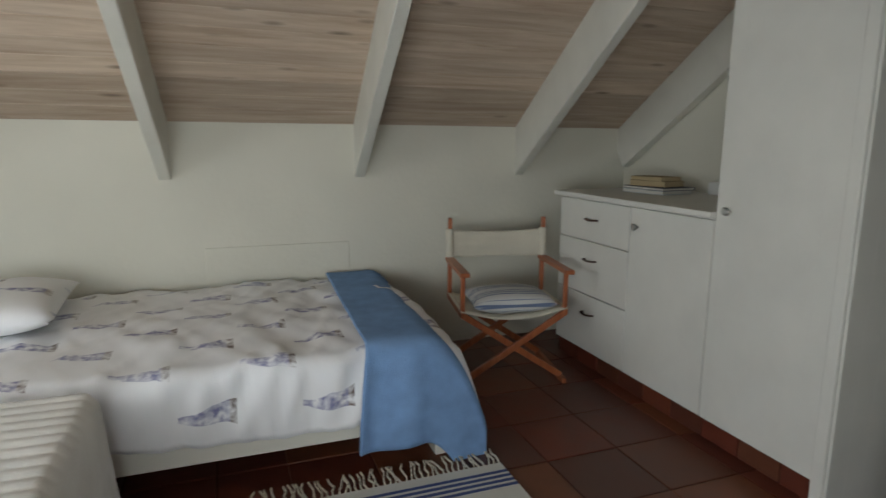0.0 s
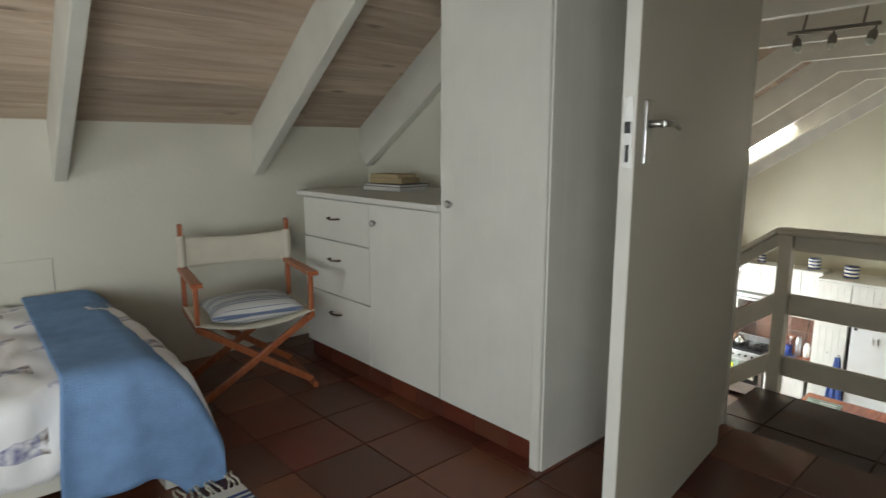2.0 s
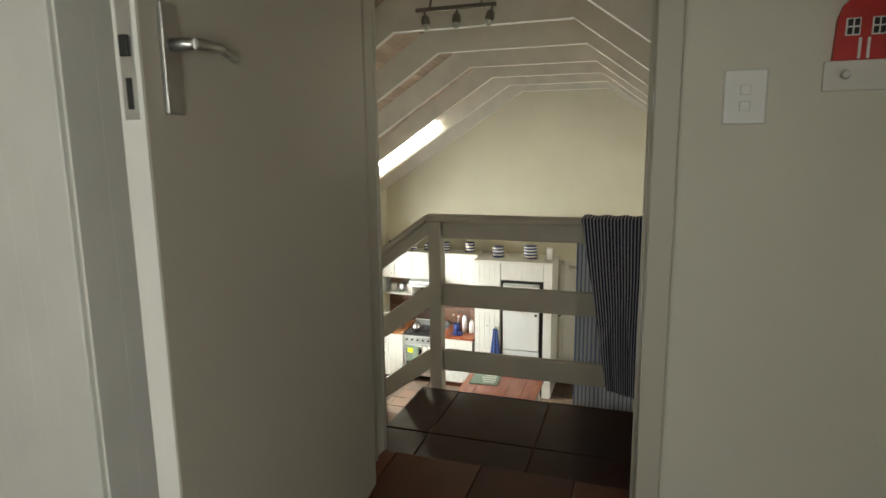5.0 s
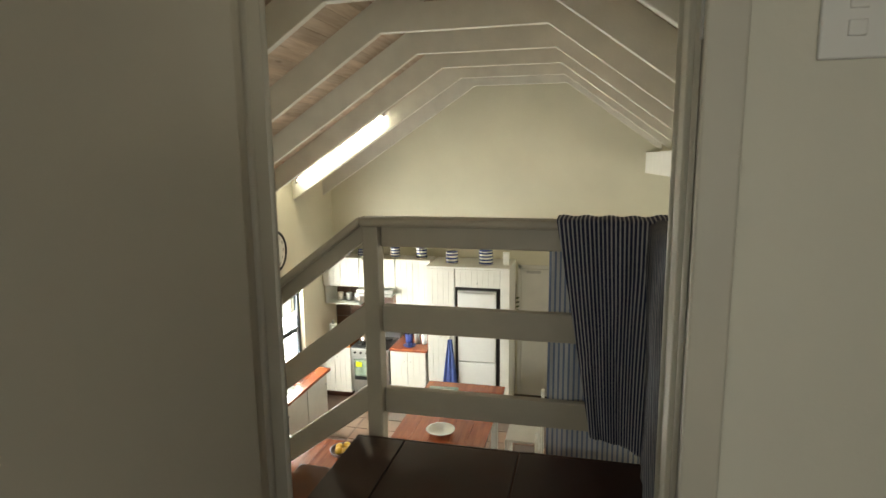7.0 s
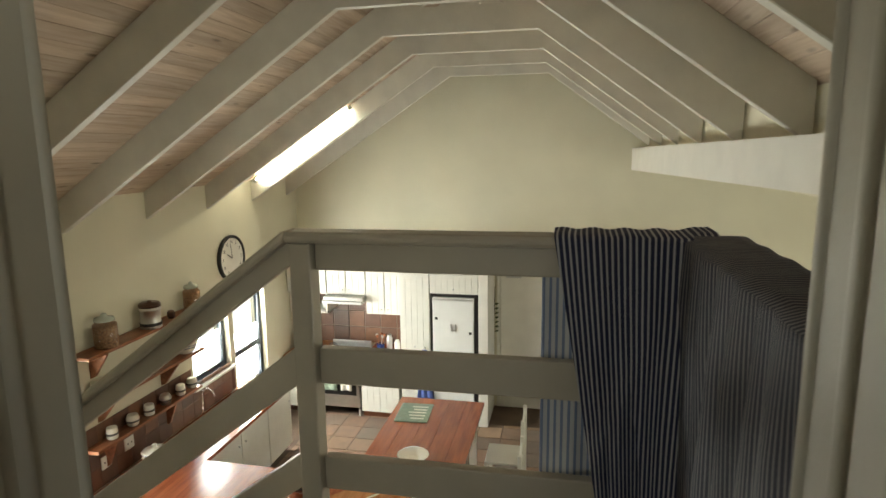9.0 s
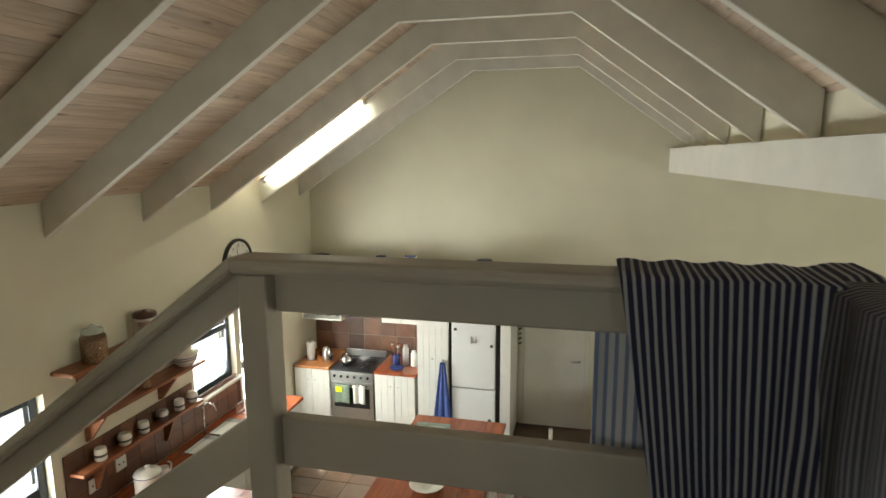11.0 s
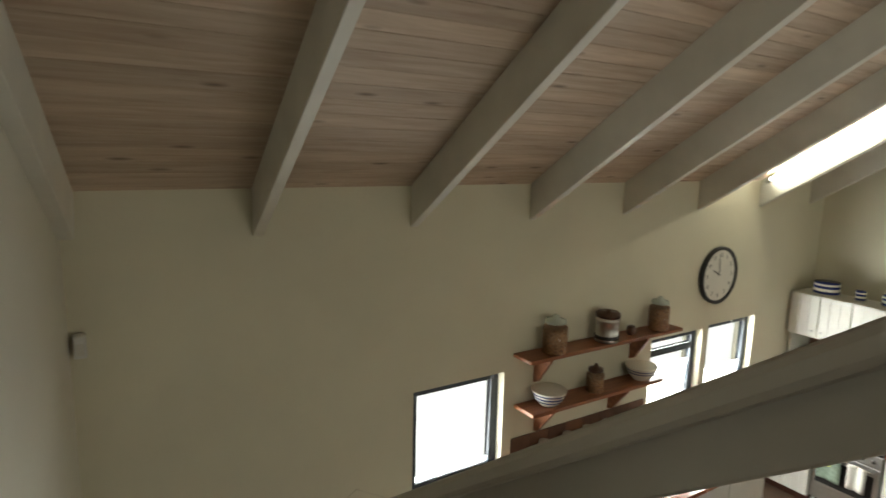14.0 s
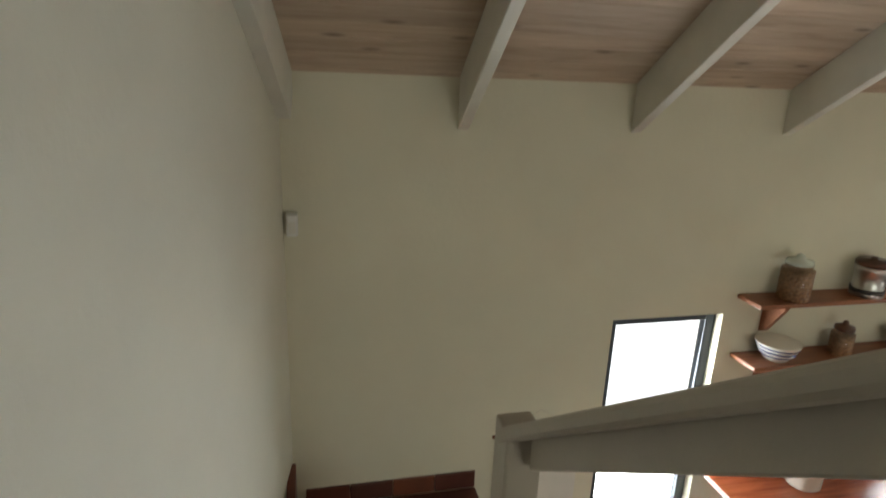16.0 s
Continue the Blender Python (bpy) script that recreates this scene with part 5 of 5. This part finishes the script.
for x0, x1, ya, yb in ((6.98, 8.28, 3.64, YK - .016), (9.12, 9.84, 3.64, YK - .016), (8.28, 9.12, 3.64, 3.74), (8.28, 9.12, 4.20, YK - .016)):
    add_box(bm, (x0, ya, -2.04), (x1, yb, -2.0))
tagged(part("sink_worktop", bm, JARRAH), "glossy red hardwood counter along the wall", "worktop")
sk = empty("double_sink", (8.7, 3.97, -2.0), "stainless steel double bowl sink", "sink")
sk.matrix_world = Matrix()
for x0, x1 in ((8.29, 8.69), (8.71, 9.11)):
    bm = bmesh.new()
    for lo, hi in (((x0, 3.745, -2.16), (x1, 4.195, -2.15)), ((x0, 3.745, -2.15), (x0 + .012, 4.195, -1.995)), ((x1 - .012, 3.745, -2.15), (x1, 4.195, -1.995)), ((x0 + .012, 3.745, -2.15), (x1 - .012, 3.757, -1.995)), ((x0 + .012, 4.183, -2.15), (x1 - .012, 4.195, -1.995))):
        add_box(bm, lo, hi)
    part("bowl", bm, CHROME, sk)
bm = bmesh.new()
rod(bm, (8.70, 4.22, -2.0), (8.70, 4.22, -1.72), 0.012)
for k in range(8):
    a0, a1 = math.pi * k / 8, math.pi * (k + 1) / 8
    rod(bm, (8.70, 4.14 + .08 * math.cos(a0), -1.72 + .08 * math.sin(a0)), (8.70, 4.14 + .08 * math.cos(a1), -1.72 + .08 * math.sin(a1)), 0.01, 8)
part("tap", bm, CHROME, sk)
dr = empty("dish_rack", (9.4, 3.95, -2.0), "wire dish rack with a few dishes beside the sink", "dish rack")
dr.matrix_world = Matrix()
bm = bmesh.new()
for k in range(8):
    x = 9.2 + k * .06
    rod(bm, (x, 3.78, -1.98), (x, 4.15, -1.98), .003, 5)
    rod(bm, (x, 3.78, -1.98), (x, 3.78, -1.88), .003, 5)
    rod(bm, (x, 4.15, -1.98), (x, 4.15, -1.88), .003, 5)
for z in (-1.98, -1.88):
    for ya in (3.78, 4.15):
        rod(bm, (9.2, ya, z), (9.62, ya, z), .004, 5)
for x in (9.2, 9.62):
    for ya in (3.78, 4.15):
        rod(bm, (x, ya, -2.0), (x, ya, -1.88), .004, 5)
part("wire_basket", bm, STEEL, dr)
tagged(lathe("cup", [(0.03, 0), (0.04, .01), (0.042, .09), (0.038, .09)], PLAST, seg=18), "white cup drying in the rack", "cup").matrix_world = pose(9.32, 3.95, -1.976)
pot = empty("enamel_pot", (7.60, 4.0, -2.0), "white enamel lidded pot on the counter", "pot")
lathe("body", [(0.105, 0), (0.115, .01), (0.115, .20), (0.119, .205)], CREAM, pot, seg=28)
lathe("lid", [(0.122, .206), (0.105, .225), (0.03, .242), (0.018, .26), (0.024, .275), (0.01, .28)], CREAM, pot, seg=28)
lathe("rim", [(0.120, .198), (0.124, .206)], NAVY, pot, seg=28)
jg = empty("white_jug", (7.84, 4.04, -2.0), "white ceramic jug on the counter", "jug")
lathe("body", [(0.04, 0), (0.05, .015), (0.052, .07), (0.045, .11), (0.048, .12)], PLAST, jg, seg=22)
bm = bmesh.new()
for k in range(8):
    a0, a1 = math.pi * k / 8, math.pi * (k + 1) / 8
    rod(bm, (0.06 + .045 * math.sin(a0), 0, .09 + .05 * math.cos(a0)), (0.06 + .045 * math.sin(a1), 0, .09 + .05 * math.cos(a1)), 0.008, 6)
part("handle", bm, PLAST, jg)
for i, (x, m) in enumerate(((7.35, CREAM), (7.62, CREAM), (7.85, PLAST), (8.1, STEEL), (8.35, PLAST), (8.55, CREAM))):
    e = empty("mug", (x, YK - .09, -1.56), "pale patterned mug on the wall ledge", "mug", "mugs on the ledge")
    lathe("body", [(0.04, 0), (0.05, .01), (0.05 + .01 * (i % 2), .07), (0.045, .11)], m, e, seg=18)
    lathe("motif", [(0.0515 + .006 * (i % 2), .04), (0.053 + .007 * (i % 2), .06)], INK, e, seg=18)
for x, z in ((7.32, -1.78), (7.62, -1.75)):
    s = empty("wall_socket", (x, YK, z), "white wall socket plate on the brown tiles", "socket", "wall sockets")
    s.matrix_world = Matrix()
    box("plate", (x - .06, YK - .028, z - .06), (x + .06, YK - .014, z + .06), PLAST, s, 0.004)
    for k in (-.025, .025):
        box("hole", (x + k - .008, YK - .0295, z - .008), (x + k + .008, YK - .027, z + .008), BLACK, s, 0.0005)

pen = empty("peninsula_cabinet", (7.3, 2.4, ZK), "white boarded peninsula base under the counter", "cabinet")
pen.matrix_world = Matrix()
for i in range(15):
    box("board", (7.04, 2.27 + i * .092, ZK + .002), (7.74, 2.27 + i * .092 + .09, -2.04), WHITE, pen, 0.003)
ptop = empty("peninsula_worktop", (7.3, 2.4, -2.02), "glossy red and orange hardwood peninsula worktop", "worktop")
ptop.matrix_world = Matrix()
for i in range(3):
    y0 = 2.31 + i * .443
    box("plank", (6.93, y0, -2.04), (7.86, y0 + .441, -2.0), JARRAH, ptop, 0.002)


def slab(name, pts, z0, z1, material, parent):
    t = bmesh.new()
    lo, hi = [t.verts.new((x, y, z0)) for x, y in pts], [t.verts.new((x, y, z1)) for x, y in pts]
    t.faces.new(hi)
    t.faces.new(list(reversed(lo)))
    for k in range(len(pts)):
        q = (k + 1) % len(pts)
        t.faces.new((lo[k], lo[q], hi[q], hi[k]))
    return part(name, t, material, parent)


# the bevelled end of the peninsula, its boards laid slantwise between pale strips
def slant(c):
    """Point on the slanting front edge shifted back by c."""
    return (6.93, 2.06 + c), (7.86, 1.20 + c)


for c0, c1, m in ((0.0, 0.035, CANVAS), (0.035, 0.33, ORANGE), (0.33, 0.365, CANVAS), (0.365, 0.66, ORANGE)):
    (xa, ya), (xb, yb) = slant(c0 + .001)
    (xc, yc), (xd, yd) = slant(c1 - .001)
    yt = 2.308
    pts = [(xa, min(ya, yt)), (xb, yb), (xd, yd)]
    if ya > yt:
        pts[0] = (xa + (ya - yt) / 0.925, yt)
    if yc > yt:
        pts.append((xc + (yc - yt) / 0.925, yt))
        if ya < yt:
            pts.append((xa, yt))
    else:
        pts.append((xc, yc))
    slab("plank" if m is ORANGE else "pale_strip", pts, -2.04, -2.0, m, ptop)
slab("plank", [slant(0.661)[1], (7.86, 2.308), (6.93 + (2.721 - 2.308) / 0.925, 2.308)], -2.04, -2.0, JARRAH, ptop)
isl = empty("island_table", (8.8, 1.6, ZK), "long red hardwood kitchen table joined to the peninsula", "table")
isl.matrix_world = Matrix()
for i in range(5):
    y0 = 1.10 + i * .205
    box("plank", (7.865, y0, -2.04), (9.68, y0 + .2035, -2.0), JARRAH, isl, 0.002)
for y in (1.18, 1.98):
    box("leg", (9.52, y, ZK), (9.60, y + .08, -2.04), WHITE, isl, 0.004)
    box("apron", (7.87, y + .02, -2.14), (9.52, y + .05, -2.04), WHITE, isl, 0.003)
box("end_apron", (9.54, 1.26, -2.14), (9.57, 1.98, -2.04), WHITE, isl, 0.003)
pm = empty("place_mat", (9.25, 1.86, -2.0), "grey-green lettered board lying on the table", "board", rz=3)
box("board", (-.24, -.19, 0), (.24, .19, 0.012), GREENB, pm, 0.003)
for i in range(5):
    box("printed_line", (-.17 + i * .075, -.14, .012), (-.14 + i * .075, .02 + .024 * (i % 3), .0128), PAPER, pm, 0.0002)
tagged(lathe("shallow_bowl", [(0.06, 0), (0.09, .01), (0.15, .045), (0.16, .05), (0.15, .048), (0.05, .014)], CREAM, seg=32), "cream shallow bowl on the table", "bowl").matrix_world = pose(8.25, 1.62, -2.0)
fb = empty("fruit_bowl", (7.55, 2.45, -2.0), "dark wooden bowl of yellow fruit on the peninsula", "bowl")
lathe("bowl", [(0.06, 0), (0.08, .01), (0.14, .06), (0.15, .085), (0.135, .08), (0.05, .02)], DARKW, fb, seg=28)
for i in range(5):
    a = i * 1.256
    bm = bmesh.new()
    bmesh.ops.create_uvsphere(bm, u_segments=14, v_segments=10, radius=0.042, matrix=Matrix.Translation((.065 * math.cos(a), .065 * math.sin(a), .085)) @ Matrix.Diagonal((1, 1, .9, 1)))
    part("fruit", bm, FRUIT, fb, smooth=True)


def bar_stool(x, y, rz):
    c = empty("kitchen_chair", (x, y, ZK), "white painted slatted kitchen chair", "chair", "kitchen chairs", rz=rz)
    for sx in (-.2, .2):
        for sy, h in ((-.2, .45), (.2, .98)):
            box("leg", (sx - .02, sy - .02, 0), (sx + .02, sy + .02, h), WHITE, c, 0.004)
    box("seat", (-.22, -.22, .44), (.22, .2, .47), WHITE, c, 0.01)
    for z in (.6, .73, .86):
        box("slat", (-.18, .185, z), (.18, .205, z + .06), WHITE, c, 0.004)


bar_stool(8.55, 0.78, 180)
bar_stool(9.3, 0.80, 180)
bar_stool(7.72, 0.98, 140)

# small table with blue cloth in the side room
stb = empty("side_table", (10.6, -0.6, ZK), "pine side table with a blue cloth", "table")
for sx in (-.4, .4):
    for sy in (-.3, .3):
        box("leg", (sx - .03, sy - .03, 0), (sx + .03, sy + .03, .72), ORANGE, stb, 0.004)
box("top", (-.45, -.35, .72), (.45, .35, .745), ORANGE, stb, 0.005)
tc_ = empty("table_cloth", (10.6, -0.6, ZK + .75), "blue striped cotton cloth over the side table", "tablecloth")
box("cloth_top", (-.47, -.37, 0), (.47, .37, .006), BLUEC, tc_, 0.002)
for x0 in (-.475, .465):
    box("cloth_fall", (x0, -.37, -.28), (x0 + .01, .37, .004), BLUEC, tc_, 0.003)
for y0 in (-.378, .368):
    box("cloth_fall", (-.47, y0, -.28), (.47, y0 + .01, .004), BLUEC, tc_, 0.003)

# print on the stair wall and the detector
pp = empty("hanging_print", (5.75, YK, -1.7), "paper print of a grey flower hung by a string", "picture")
pp.matrix_world = Matrix()
box("sheet", (5.42, YK - .012, -2.25), (6.02, YK - .006, -1.60), PAPER, pp, 0.001)
box("rod", (5.40, YK - .02, -1.60), (6.04, YK - .004, -1.58), SHELFW, pp, 0.004)
bm = bmesh.new()
rod(bm, (5.45, YK - .01, -1.58), (5.72, YK - .008, -1.42), .002, 5)
rod(bm, (5.72, YK - .008, -1.42), (5.99, YK - .01, -1.58), .002, 5)
part("string", bm, CANVAS, pp)
for cx, cz, rx_, rz_ in ((5.58, -1.74, .05, .09), (5.66, -1.86, .04, .11), (5.60, -1.95, .07, .06), (5.70, -1.72, .03, .07)):
    bm = bmesh.new()
    bmesh.ops.create_circle(bm, cap_ends=True, segments=20, radius=1, matrix=Matrix.Translation((cx, YK - .0125, cz)) @ Matrix.Rotation(radians(90), 4, "X") @ Matrix.Diagonal((rx_, rz_, 1, 1)))
    part("petal", bm, INK, pp)
dt = empty("alarm_sensor", (4.2, YK, -0.15), "small white alarm sensor in the wall corner", "sensor")
dt.matrix_world = Matrix()
box("case", (4.165, YK - .075, -0.20), (4.225, YK - .004, -0.08), PLAST, dt, 0.01)
box("lens", (4.178, YK - .079, -0.18), (4.212, YK - .074, -0.12), PAPER, dt, 0.002)

# ---- tiles last ----
tiles(floor_b, "bedroom_tile", 1.0, 3.64, -0.84, 3.31, 0.0, 0.33, 0.006, TILE, 5)
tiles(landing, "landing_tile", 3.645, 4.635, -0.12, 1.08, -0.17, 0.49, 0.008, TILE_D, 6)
tiles(floor_k, "kitchen_tile", 7.9, 10.95, 0.0, 3.7, ZK, 0.33, 0.014, TILE_K, 7)
bm = bmesh.new()
for x0, x1, y0, y1 in ((-1.9, 1.0, -0.84, 3.31),):
    for i in range(9):
        for j in range(13):
            xa, ya = x0 + i * .33, y0 + j * .33
            if ya < y1 - .1:
                add_box(bm, (xa + .005, ya + .005, -.012), (min(x1, xa + .325), min(y1, ya + .325), 0.0))
ft = part("floor_tiles_far", bm, TILE, floor_b)
tagged(ft, kind="stuff")
# brown wall tiles behind the sink and cooker
spw = tagged(box("splashback", (7.06, YK - .004, -2.0), (9.55, YK - .001, -1.655), GROUT, None, 0), "brown glazed tile splashback above the counter", "tiles", kind="structure")


def wall_tile_mesh(nm, a, b, c):
    t = add_box(bmesh.new(), (-a, -b, -c), (a, b, c), 0.002)
    me = bpy.data.meshes.new(nm)
    t.to_mesh(me)
    t.free()
    me.materials.append(TILE_S)
    return me


ma, mb_ = wall_tile_mesh("splash_tile", .098, .005, .098), wall_tile_mesh("cooker_tile", .005, .125, .125)
for i in range(12):
    for j in range(2):
        if 7.16 + i * .2 < 9.5:
            o = new("tile", ma)
            o.parent = spw
            o.matrix_basis = pose(7.16 + i * .2, YK - .009, -1.898 + j * .2 - .0)
for i in range(8):
    o = new("tile", ma)
    o.parent = spw
    o.matrix_basis = pose(7.16 + i * .2, YK - .009, -1.498)
spc = tagged(box("splashback_cooker", (XG - .004, 2.47, -2.0), (XG - .001, 4.3, -1.2), GROUT_K, None, 0), "large brown tiles behind the cooker", "tiles", kind="structure")
for i in range(7):
    for j in range(3):
        o = new("tile", mb_)
        o.parent = spc
        o.matrix_basis = pose(XG - .009, 2.60 + i * .26, -1.87 + j * .26)
